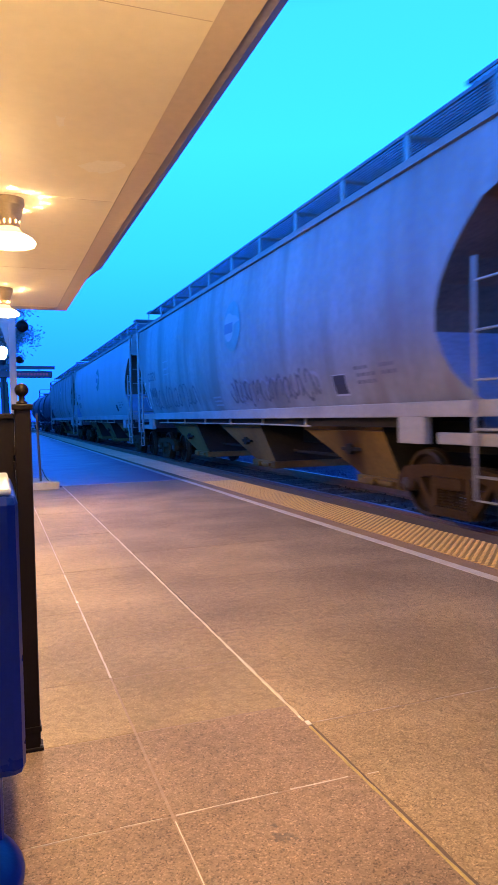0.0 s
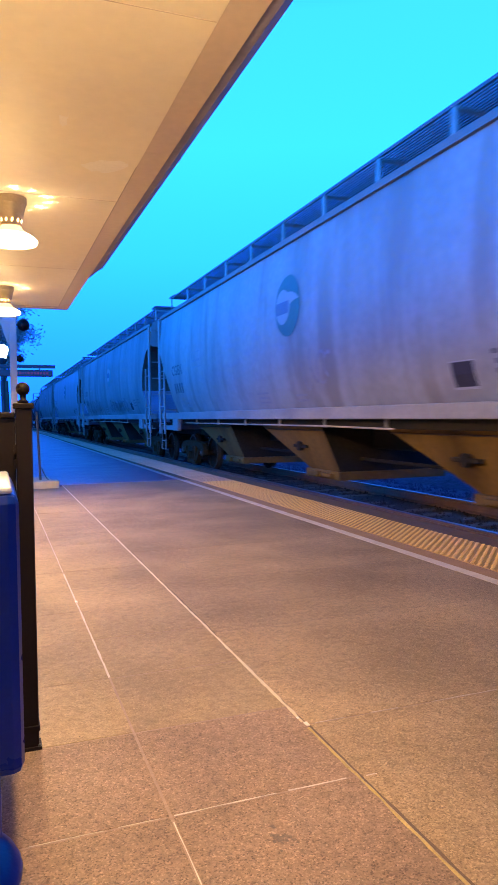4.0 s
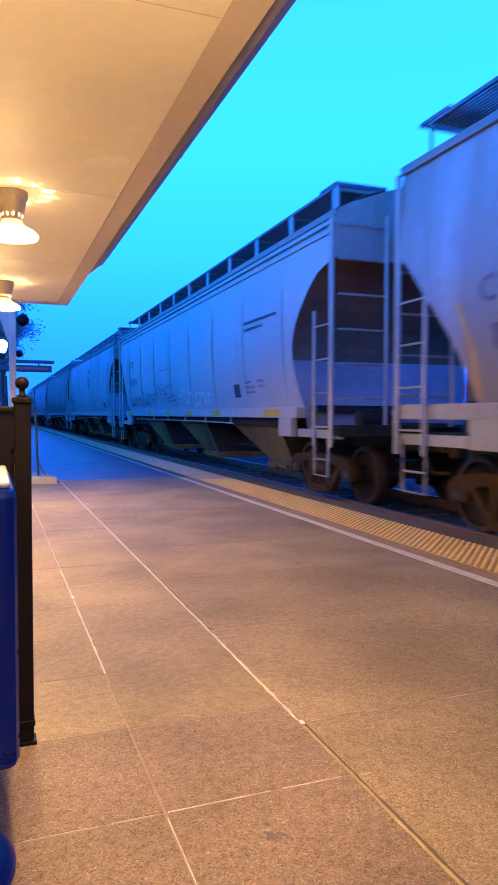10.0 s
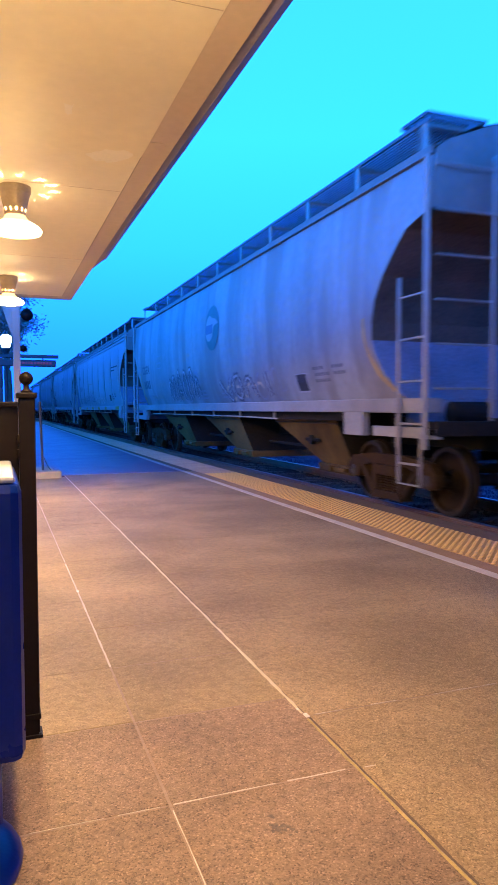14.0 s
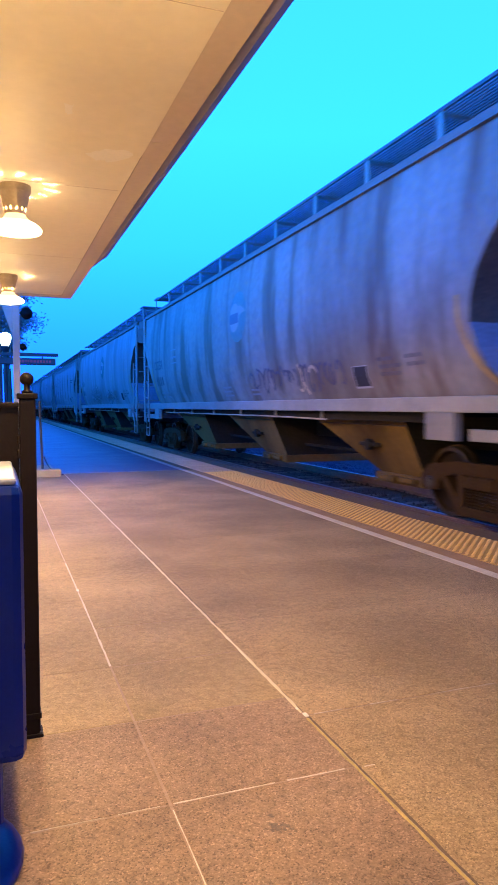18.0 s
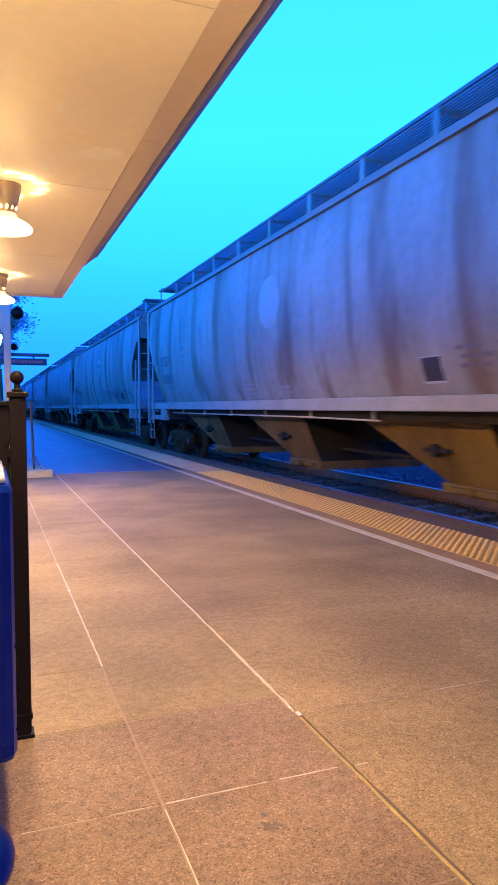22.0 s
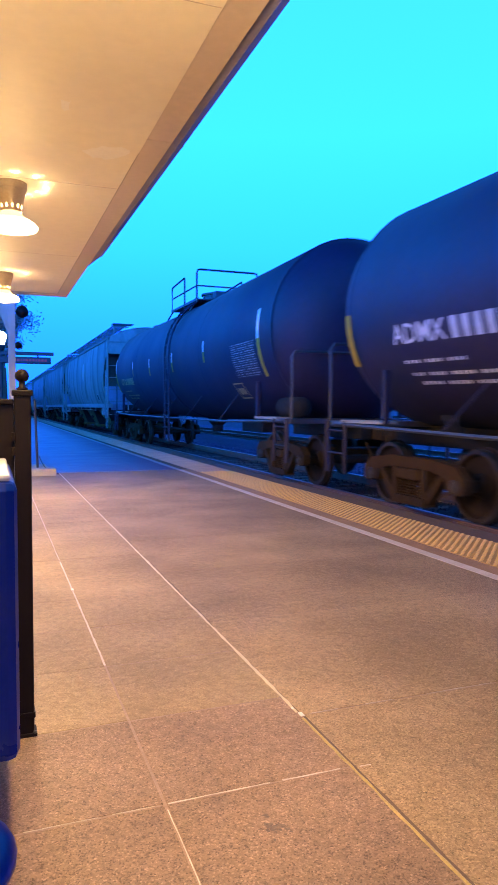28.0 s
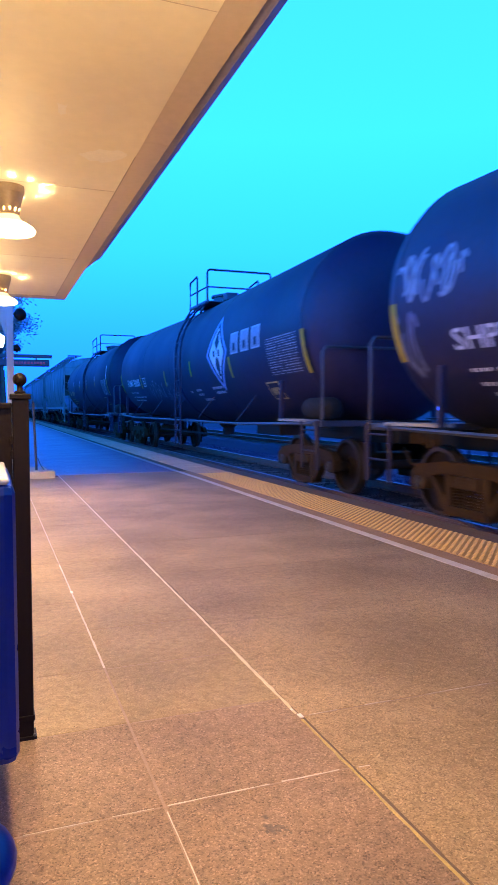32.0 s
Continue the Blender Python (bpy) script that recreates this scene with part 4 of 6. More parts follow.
def roof(le):
    arc = [(-1.53, 4.02), (-1.40, 4.12), (-1.0, 4.30), (-0.5, 4.43), (0, 4.48), (0.5, 4.43), (1.0, 4.30), (1.40, 4.12), (1.53, 4.02)]
    bm = skin([[(x, y, z) for x, z in arc] for y in (-le - 0.01, 0, le + 0.01)])
    box(-0.32, 0.32, -le + 1.2, le - 1.2, 4.36, 4.50, 0.02, bm)
    return bm


def eave(le, side):
    return skin([[(side * x, y, z) for x, z in ((1.50, 3.965), (1.565, 3.965), (1.565, 4.05), (1.52, 4.065))] for y in (-le, le)], wrap=True)


def board(le, side, z=4.53):
    """The outer edge bar of a running board."""
    return box(min(side * 1.245, side * 1.27), max(side * 1.245, side * 1.27), -le + BACK - 0.08, le - 0.10, z - 0.005, z + 0.035)


def slat(le, w, tall, z=4.53):
    return box(-w, w, -le + BACK - 0.08, le - 0.10, z + 0.028 - tall, z + 0.028)


def crossover(le, end, s, z):
    """The frame of one corner platform at one end of the roof."""
    o = BACK if end < 0 else 0.0
    outer, inner = [((0.46 + d, le - 0.47 + d), (1.28 - d, le - 0.47 + d), (1.28 - d, le + 0.06 - d), (0.46 + d, le + 0.06 - d)) for d in (0.0, 0.02)]
    rows = [[(s * x, end * (y - o), zz) for x, y in ring] for ring, zz in ((outer, z + 0.030), (outer, z + 0.068), (inner, z + 0.068), (inner, z + 0.030), (outer, z + 0.030))]
    return skin(rows, wrap=True)


def ladder(name, car, x, y0, y1, z0, z1, z_in, step=0.467, along_x=False, paint="sill"):
    """Two stiles and rungs, in the plane x = const or (along_x) y = const, as a part with its pieces."""
    def at(u, z):
        return (u, x, z) if along_x else (x, u, z)
    key = (name, x, y0, y1, z0, z1, z_in, along_x, paint)
    if along_x:
        lad = part(name, once((*key, "a"), lambda: mesh_of(tube([at(y1, z0), at(y1, z_in)], 0.028, seg=4), M[paint])), None, car)
    else:
        lad = part(name, once((*key, "a"), lambda: mesh_of(tube([at(y0, z0), at(y0, z1)], 0.040, seg=4), M[paint])), None, car)
        part("stile", once((*key, "b"), lambda: mesh_of(tube([at(y1, z0), at(y1, z_in)], 0.028, seg=4), M[paint])), None, lad)
    z = z0 + (-0.105 if along_x else 0.27)
    while z < z_in - 0.05:
        part("rung", once((*key, "c"), lambda: mesh_of(tube([at(y0, 0), at(y1, 0)], 0.014, seg=5), M[paint])), None, lad, m=pose(0, 0, z))
        z += step
    return lad


def bay(y, side=0, end=0):
    """One sheet of a discharge bay over a gate: a side sheet, or its sloping front (end 1) or upright rear sheet (end 2)."""
    levels = ((1.36, 1.75, -1.15, 1.42), (1.22, 1.42, -1.10, 1.16), (1.19, 1.36, -1.10, 1.12), (0.90, -0.12, -1.14, 0.42))
    if end:
        return skin([[(-v[0], y + v[end], v[3]), (v[0], y + v[end], v[3])] for v in levels])
    return skin([[(side * v[0], y + v[1], v[3]), (side * v[0], y + v[2], v[3])] for v in levels])


def gate(y):
    bm = box(-0.96, 0.96, y - 1.22, y - 0.04, 0.30, 0.43, 0.012)
    for s in (-1, 1):
        box(min(s * 0.94, s * 1.02), max(s * 0.94, s * 1.02), y - 1.05, y - 0.25, 0.34, 0.40, 0.008, bm)
        lathe([(0.05, s * 0.98), (0.05, s * 1.08)], 8, "x", (0, y - 0.64, 0.37), bm)
    return bm


def fitting(y):
    """A round vibrator fitting with a bracket on the bay's near side."""
    bm = lathe([(0.078, -1.14), (0.078, -1.06), (0.05, -1.03)], 18, "x", (0, y - 0.10, 0.80))
    return box(-1.12, -1.02, y - 0.34, y + 0.14, 0.775, 0.825, 0.01, bm)


def side_frame():
    """Cast truck side frame with two openings and bearing boxes."""
    bm = bmesh.new()
    x0, x1 = -0.06, 0.06
    slab_poly([(-1.06, 0.36), (-1.06, 0.52), (-0.92, 0.64), (-0.40, 0.70), (0.40, 0.70), (0.92, 0.64), (1.06, 0.52), (1.06, 0.36), (0.98, 0.33), (0.74, 0.36), (0.70, 0.50), (0.40, 0.565), (-0.40, 0.565), (-0.70, 0.50), (-0.74, 0.36), (-0.98, 0.33)], x0, x1, bm)
    for s in (-1, 1):
        slab_poly([(s * 0.70, 0.52), (s * 0.60, 0.53), (s * 0.30, 0.22), (s * 0.36, 0.13)], x0, x1, bm)
        slab_poly([(s * 0.25, 0.56), (s * 0.36, 0.57), (s * 0.36, 0.20), (s * 0.25, 0.20)], x0 - 0.01, x1 + 0.01, bm)
    slab_poly([(-0.38, 0.12), (0.38, 0.12), (0.33, 0.22), (-0.33, 0.22)], x0 - 0.03, x1 + 0.03, bm)
    return mesh_of(bm, M["truck"])


def springs():
    bm = bmesh.new()
    for y in (0,):
        pts = [(0.055 * math.cos(a), y + 0.062 * math.sin(a), 0.22 + 0.20 * a / (6 * math.tau)) for a in [i * math.tau / 8 for i in range(49)]]
        tube(pts, 0.014, bm, 4)
    return mesh_of(bm, M["truck"])


def bolster():
    bm = box(-1.12, 1.12, -0.22, 0.22, 0.42, 0.56, 0.02)
    lathe([(0.25, 0.55), (0.25, 0.72)], 20, bm=bm)
    return mesh_of(bm, M["truck"])


def wheelset():
    """Axle, two flanged wheels with dished plates, and bearing caps."""
    bm = lathe([(0.07, -1.0), (0.075, 0), (0.07, 1.0)], 12, "x")
    for s in (-1, 1):
        prof = [(0.08, s * 0.66), (0.14, s * 0.665), (0.33, s * 0.70), (0.37, s * 0.66), (0.445, s * 0.665), (0.445, s * 0.70), (0.42, s * 0.715), (0.415, s * 0.80), (0.365, s * 0.80), (0.34, s * 0.745), (0.15, s * 0.72), (0.10, s * 0.78), (0.08, s * 0.78)]
        lathe(prof, 32, "x", bm=bm, cap=False)
        lathe([(0.09, s * 0.93), (0.09, s * 1.085), (0.07, s * 1.105), (0.03, s * 1.11)], 14, "x", bm=bm)
        for k in range(3):
            a = k * math.tau / 3
            lathe([(0.014, 1.10 * s), (0.014, 1.12 * s)], 6, "x", (0, 0.05 * math.cos(a), 0.05 * math.sin(a)), bm)
    me = mesh_of(bm, M["wheel"])
    me.materials.append(M["rim"])
    me.materials.append(M["bearing"])
    for p in me.polygons:
        c = p.center
        r = math.hypot(c.y, c.z)
        if r > 0.38 and abs(c.x) > 0.71:
            p.material_index = 1
        elif r < 0.12 and abs(c.x) > 1.05:
            p.material_index = 2
    return me


WHEELSETS = []
AXLE_Z = 0.42


def truck(car, y):
    t = part("truck", once("bolster", bolster), None, car, "rusty cast-steel truck", m=pose(0, y, 0))
    for s in (-1, 1):
        part("side_frame", once("side_frame", side_frame), None, t, m=pose(s * 1.03, 0, 0))
        for y in (-0.165, 0, 0.165):
            part("spring", once("springs", springs), None, t, m=pose(s * 1.03, y, 0))
    for s in (-1, 1):
        w = part("wheelset", once("wheelset", wheelset), None, t, "steel wheels on an axle", m=pose(0, s * 0.89, AXLE_Z))
        WHEELSETS.append((w, s * 0.89))


def coupler(end, half):
    bm = box(-0.10, 0.10, min(end * (half - 1.0), end * (half - 0.18)), max(end * (half - 1.0), end * (half - 0.18)), 0.78, 0.95, 0.02)
    lathe([(0.05, 0.70), (0.13, 0.74), (0.15, 0.86), (0.13, 0.98), (0.05, 1.02)], 12, at=(0.03, end * (half - 0.08), 0), bm=bm)
    tube([(-0.14, end * (half - 0.6), 0.72), (-0.2, end * (half - 0.3), 0.50), (-0.12, end * (half - 0.02), 0.52)], 0.025, bm)
    return bm


def side_patch(table, y0, y1, z0, z1, off=0.006, bm=None, rows=4, cols=1):
    """A thin film of paint that follows the near side of a hull."""
    grid = []
    for i in range(rows + 1):
        z = z0 + (z1 - z0) * i / rows
        x = -(along(table, z) + off)
        grid.append([(x, y0 + (y1 - y0) * k / cols, z) for k in range(cols + 1)])
    return skin(grid, bm)


def glyphs(text):
    """Flat letters of the built-in font, as (x, y) corners and faces, one unit high."""
    curve = bpy.data.curves.new("lettering", "FONT")
    curve.body, curve.resolution_u, curve.offset = text, 2, 0.012
    ob = bpy.data.objects.new("lettering", curve)
    scene.collection.objects.link(ob)
    bpy.context.view_layer.update()
    me = bpy.data.meshes.new_from_object(ob.evaluated_get(bpy.context.evaluated_depsgraph_get()))
    pts, faces = [(v.co.x, v.co.y) for v in me.vertices], [tuple(p.vertices) for p in me.polygons]
    bpy.data.objects.remove(ob)
    bpy.data.curves.remove(curve)
    bpy.data.meshes.remove(me)
    return pts, faces


def lettering(car, table, text, y, z, width, h, mark):
    """Painted letters on the near side, from y towards the car's tail."""
    pts, faces = once(("glyphs", text), lambda: glyphs(text))
    x0, x1 = min(p[0] for p in pts), max(p[0] for p in pts)
    y0, y1 = min(p[1] for p in pts), max(p[1] for p in pts)
    verts = []
    for u, v in pts:
        zz, yy = z + h * (v - y0) / (y1 - y0), y - width * (u - x0) / (x1 - x0)
        if table is None:
            x, zz = on_tank(math.asin((zz - TANK_Z) / TANK_R), 0.007)
        else:
            x = -(along(table, zz) + 0.007)
        verts.append((x, yy, zz))
    me = bpy.data.meshes.new("lettering")
    me.from_pydata(verts, [], faces)
    me.materials.append(M[mark])
    return part("lettering", me, None, car, "stencilled letters")


def painted(car, paint, table, lines, width, off=0.009):
    """Sprayed lines through the given points, smoothed, each a part of the car."""
    for n, line in enumerate(lines):
        pts = []
        ends = [line[0]] + list(line) + [line[-1]]
        for p0, p1, p2, p3 in zip(ends, ends[1:], ends[2:], ends[3:]):
            for i in range(6):
                u = i / 6
                pts.append(tuple(0.5 * (2 * b + (c - a) * u + (2 * a - 5 * b + 4 * c - d) * u * u + (3 * b - a - 3 * c + d) * u ** 3) for a, b, c, d in zip(p0, p1, p2, p3)))
        pts.append(line[-1])
        rows = []
        for i, (y, z) in enumerate(pts):
            b, c = pts[min(i + 1, len(pts) - 1)], pts[max(i - 1, 0)]
            d = Vector((b[0] - c[0], b[1] - c[1])).normalized()
            w = 0.5 * width * (0.8 + 0.3 * math.sin(2.1 * i + n))
            rows.append([(-(along(table, zz) + off + 0.0004 * n), yy, zz) for yy, zz in ((y + d.y * w, z - d.x * w), (y - d.y * w, z + d.x * w))])
        part("spray_stroke", skin(rows), M[paint], car)


def stencil(car, table, y, z, n, w, h, gap, mark):
    """A row of plain bars, each a part of the car."""
    for k in range(n):
        a = y - k * (w + gap)
        bm = tank_patch(a - w, a, z, z + h, 0.006, None, 3) if table is None else side_patch(table, a - w, a, z, z + h, 0.006, None, 2)
        part("stencil_bar", bm, M[mark], car)


def char_bars(table, y, z, n, w, h, gap, off=0.006, bm=None, skip=()):
    """Plain bars of the size of characters, running from y towards the car's tail."""
    bm = bm or bmesh.new()
    for k in range(n):
        if k in skip:
            continue
        a = y - k * (w + gap)
        side_patch(table, a - w, a, z, z + h, off, bm, 2)
    return bm


def disc_patch(table, y, z, r, off=0.006, seg=28, bm=None, ry=1.0):
    bm = bm or bmesh.new()
    rings = [[bm.verts.new((-(along(table, z + q * r * math.sin(a)) + off), y + ry * q * r * math.cos(a), z + q * r * math.sin(a))) for a in [k * math.tau / seg for k in range(seg)]] for q in (0.02, 0.35, 0.7, 1.0)]
    for a, b in zip(rings, rings[1:]):
        for k in range(seg):
            bm.faces.new((a[k], a[(k + 1) % seg], b[(k + 1) % seg], b[k]))
    return bm


def scrawl(car, paint, table, y0, y1, z0, z1, n, seed, width=0.045, off=0.009):
    """Sprayed strokes with no letters in them: loops, hooks and bars, each a part of the car."""
    rng = random.Random(seed)
    for k in range(n):
        bm = bmesh.new()
        cy = y0 + (y1 - y0) * (k + 0.5) / n + rng.uniform(-0.05, 0.05)
        cz = (z0 + z1) / 2 + rng.uniform(-0.08, 0.08) * (z1 - z0)
        a0, sweep = rng.uniform(0, 6.28), rng.choice((-1, 1)) * rng.uniform(2.2, 5.2)
        ry, rz = abs(y1 - y0) / n * rng.uniform(0.35, 0.75), (z1 - z0) / 2 * rng.uniform(0.55, 1.0)
        lean = rng.uniform(-0.4, 0.4)
        pts = []
        for i in range(15):
            a = a0 + sweep * i / 14
            zz = cz + rz * math.sin(a)
            pts.append((cy + ry * math.cos(a) + lean * (zz - cz), zz))
        prev = None
        for i, (y, z) in enumerate(pts):
            b, c = pts[min(i + 1, 14)], pts[max(i - 1, 0)]
            d = Vector((b[0] - c[0], b[1] - c[1])).normalized()
            w = width * rng.uniform(0.7, 1.3) / 2
            z = min(max(z, 1.45), 3.9)
            here = []
            for s in (-1, 1):
                yy, zz = y - s * d.y * w, min(max(z + s * d.x * w, 1.43), 3.95)
                here.append(bm.verts.new((-(along(table, zz) + off + 0.0004 * k), yy, zz)))
            if prev:
                bm.faces.new((prev[0], prev[1], here[1], here[0]))
            prev = here
        part("spray_stroke", bm, M[paint], car)


def edge_strip(table, le, e):
    """A strip of paint beside the curved end edge of the side."""
    rows = []
    for k in range(9):
        z = 1.46 + 0.95 * k / 8
        y = le - along(FRONT if e > 0 else REAR, z)
        slant = (0.34 if e > 0 else 0.14) * k / 8
        rows.append([(-(along(table, z) + 0.008), e * (y - d - slant), z) for d in (0.03, 0.10)])
    return skin(rows)


def swoosh(table, y, z):
    """A tapering hook of paint from the middle of the round mark to its rim."""
    rows = []
    for k in range(9):
        u = k / 8
        zz, w = z + 0.06 + 0.05 * math.sin(u * 3.0), 0.13 * (1 - u) + 0.01
        rows.append([(-(along(table, zz + d) + 0.011), y + 0.05 - 0.47 * u, zz + d) for d in (-w, 0, w)])
    return skin(rows)


def hopper_car(pitch, style="flow", paint="hopper", label="", logo="green", logo_y=-0.6, graffiti=(), yellow=False):
    half, le = pitch / 2, pitch / 2 - 0.64
    table = PANEL_SECTION if style == "panel" else SECTION
    car = thing("hopper_car", label or "grey covered hopper car with curved sides and dirt streaks", "freight car", group="cars of the freight train")
    key = (round(pitch, 2), style)
    cut = (PANEL_REAR, PANEL_FRONT) if style == "panel" else (REAR, FRONT)
    if style == "panel":
        part("body", hull(le, table, 0.035, *cut, seam=(-le + 1.75, (2 * le - 3.5) / 7)), M[paint], car, smooth=True)
    else:
        part("body", hull(le, table, 0.006, *cut), M[paint], car, smooth=True)
    for e, inset in zip((-1, 1), cut):
        part("end_wall", once(("endwall", e, *key), lambda: mesh_of(end_wall(le, table, e), M["hopper"])), None, car, "grimy upper end wall")
        part("slope_sheet", once(("slope", e, *key), lambda: mesh_of(slope_sheet(le, table, inset, e), M["soot"])), None, car, "sloping end sheet with its shade in the dark colour")
        part("bulkhead", once(("bulk", e, *key), lambda: mesh_of(bulkhead(le, table, inset, e), M["end_paint"])), None, car, "bulkhead above the truck, its shade and blue sky light in the colour")
    for x in (-0.9, 0.9):
        part("end_gusset", once(("gusset", x, *key), lambda: mesh_of(end_gusset(le, cut[1], x), M["soot"])), None, car, "dark web plate under the slope sheet, shade in its colour")
    part("roof", once(("roof", *key), lambda: mesh_of(roof(le), M["hopper"])), None, car)
    part("underframe", once(("under", *key), lambda: mesh_of(box(-0.30, 0.30, -half + 0.5, half - 0.5, 0.78, 1.18, 0.01), M["under"])), None, car, "dark centre sill")
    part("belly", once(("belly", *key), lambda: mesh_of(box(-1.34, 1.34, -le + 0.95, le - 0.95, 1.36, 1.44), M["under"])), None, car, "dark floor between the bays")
    for s in (-1, 1):
        part("side_sill", once(("sill", s, *key), lambda: mesh_of(box(min(s * 1.40, s * 1.565), max(s * 1.40, s * 1.565), -le + (1.22 if style == "panel" else 0.0), le - (1.02 if style == "panel" else 0.0), 1.25, 1.415, 0.012), M["sill"])), None, car, "pale side sill")
        part("eave_angle", once(("eave", s, *key), lambda: mesh_of(eave(le, s), M["eave"])), None, car)
        rb = part("running_board", once(("board", s, *key), lambda: mesh_of(board(le, s), M["grate"])), None, car, "slatted roof walkway")
        count, gap = (13, 0.040) if style == "panel" else (11, 0.049)
        for k in range(count):
            part("slat", once(("slat", *key), lambda: mesh_of(slat(le, 0.011, 0.028) if style == "panel" else slat(le, 0.009, 0.020), M["grate"])), None, rb, m=pose(s * (0.73 + gap * k), 0, 0))
        n = int((2 * le) / 1.57)
        part("front_post", once(("fpost", s, *key), lambda: mesh_of(tube([(s * 1.255, le - 0.14, 4.05), (s * 1.255, le - 0.14, 4.56)], 0.016), M["sill"])), None, rb)
        for k in range(n):
            y = -le + BACK + (2 * le - BACK - 0.22) * k / n
            wide_post = 0.10 if style == "flow" else 0.16
            part("walkway_bracket", once(("bracket", s, style), lambda: mesh_of(box(min(s * 1.235, s * 1.265), max(s * 1.235, s * 1.265), -wide_post / 2, wide_post / 2, 4.13, 4.56, 0.004, box(min(s * 0.66, s * 1.26), max(s * 0.66, s * 1.26), -0.035, 0.035, 4.49, 4.528)), M["sill"])), None, rb, m=pose(0, y, 0))
        if style == "panel":
            for z in (3.74, 3.86):
                part("eave_rib", once(("rib", s, z, *key), lambda: mesh_of(box(min(s * 1.53, s * 1.60), max(s * 1.53, s * 1.60), -le, le, z, z + 0.035, 0.008), M["hopper_pale"])), None, car)
            for k in range(8):
                y = -le + 1.75 + (2 * le - 3.5) * k / 7
                part("side_seam", once(("seam", s), lambda: mesh_of(skin([[(s * (along(PANEL_SECTION, z) + o), yy, z) for o, yy in ((-0.03, -0.02), (-0.010, -0.012), (-0.010, 0.012), (-0.03, 0.02))] for z in (1.42, 1.7, 2.1, 2.7, 3.3, 3.72)]), M["hopper_old"])), None, car, m=pose(0, y, 0))
    for e in (-1, 1):
        for s in (-1, 1):
            top = 4.575 if e < 0 and style == "flow" else 4.53
            co = part("crossover", once(("cross", e, s, *key), lambda: mesh_of(crossover(le, e, s, top), M["grate"])), None, car, "slatted end walkway")
            for k in range(9):
                part("slat", once("cslat", lambda: mesh_of(box(-0.387, 0.387, -0.005, 0.005, 0.040, 0.060), M["grate"])), None, co, m=pose(s * 0.867, e * (le - 0.43 + 0.056 * k - (BACK if e < 0 else 0.0)), top))
        part("end_sill", once(("endsill", e, *key), lambda: mesh_of(box(-1.55, 1.55, min(e * (le - 0.06), e * (le + 0.12)), max(e * (le - 0.06), e * (le + 0.12)), 1.00, 1.16, 0.012), M["under"])), None, car, "dark end sill")
        part("end_platform", once(("endplat", e, *key), lambda: mesh_of(box(-1.36, 1.36, min(e * (le - 0.95), e * (le - 0.07)), max(e * (le - 0.95), e * (le - 0.07)), 1.04, 1.10), M["under"])), None, car)
        part("coupler", once(("coupler", e, *key), lambda: mesh_of(coupler(e, half), M["truck"])), None, car)
        post = 2.32 if e < 0 else 2.12
        for s in (-1, 1):
            ladder("side_ladder", car, s * 1.60, e * (le - 0.03), e * (le - 0.55), 0.86, 3.95, 2.76)
            stirrup = part("stirrup_step", once(("stirrup", e, s, *key), lambda: mesh_of(tube([(s * 1.58, e * (le - 0.12), 1.02), (s * 1.58, e * (le - 0.14), 0.45), (s * 1.58, e * (le - 0.56), 0.45), (s * 1.58, e * (le - 0.56), 1.25)], 0.020, seg=5), M["sill"])), None, car, "bent step below the ladder")
            part("rung", once(("srung", e, s, *key), lambda: mesh_of(tube([(s * 1.58, e * (le - 0.14), 0.68), (s * 1.58, e * (le - 0.56), 0.68)], 0.014, seg=5), M["sill"])), None, stirrup)
            low = once(("lowsill", e, s, *key), lambda: mesh_of(box(min(s * 1.47, s * 1.55), max(s * 1.47, s * 1.55), min(e * (le + 0.10), e * (le - 1.20)), max(e * (le + 0.10), e * (le - 1.20)), 0.97, 1.09, 0.008), M["sill"]))
            part("end_side_sill", low, None, car, "pale low sill beside the end platform")
            part("bolster_plate", once(("bplate", e, s, *key), lambda: mesh_of(box(min(s * 1.46, s * 1.56), max(s * 1.46, s * 1.56), e * (half - post) - 0.25, e * (half - post) + 0.25, 0.96, 1.26, 0.01), M["sill"])), None, car)
        ladder("end_ladder", car, e * (le + 0.05), -1.54, -0.80, 1.15, 4.05, 4.0, along_x=True, paint="hopper")
        part("grab_loop", once(("grab", e, *key), lambda: mesh_of(tube([(-1.25, e * (le - 0.12 - (BACK if e < 0 else 0.0)), 4.10), (-1.25, e * (le - 0.12 - (BACK if e < 0 else 0.0)), 4.60), (-0.75, e * (le - 0.12 - (BACK if e < 0 else 0.0)), 4.60), (-0.75, e * (le - 0.12 - (BACK if e < 0 else 0.0)), 4.30)], 0.018), M["sill"])), None, car)
        truck(car, e * (half - (2.05 if style == "panel" else 2.24 if e < 0 else 1.99)))
    part("brake_wheel", once(("brake", *key), lambda: mesh_of(tube([(0.25 + 0.26 * math.cos(a), -le - 0.12, 2.75 + 0.26 * math.sin(a)) for a in [k * math.tau / 20 for k in range(20)]], 0.018, closed=True), M["steel"])), None, car)
    part("brake_cylinder", once(("cyl", *key), lambda: mesh_of(lathe([(0.04, -0.3), (0.13, -0.28), (0.13, 0.2), (0.05, 0.26)], 16, "x", (-0.55, -le + 0.62, 1.25)), M["under"])), None, car)
    part("train_line", once(("line", *key), lambda: mesh_of(tube([(-1.42, -le + 4.55, 1.13), (-1.42, -1.7, 1.15), (-1.42, le - 2.05, 1.16)], 0.013), M["pipe"])), None, car, "thin pipe below the sill")
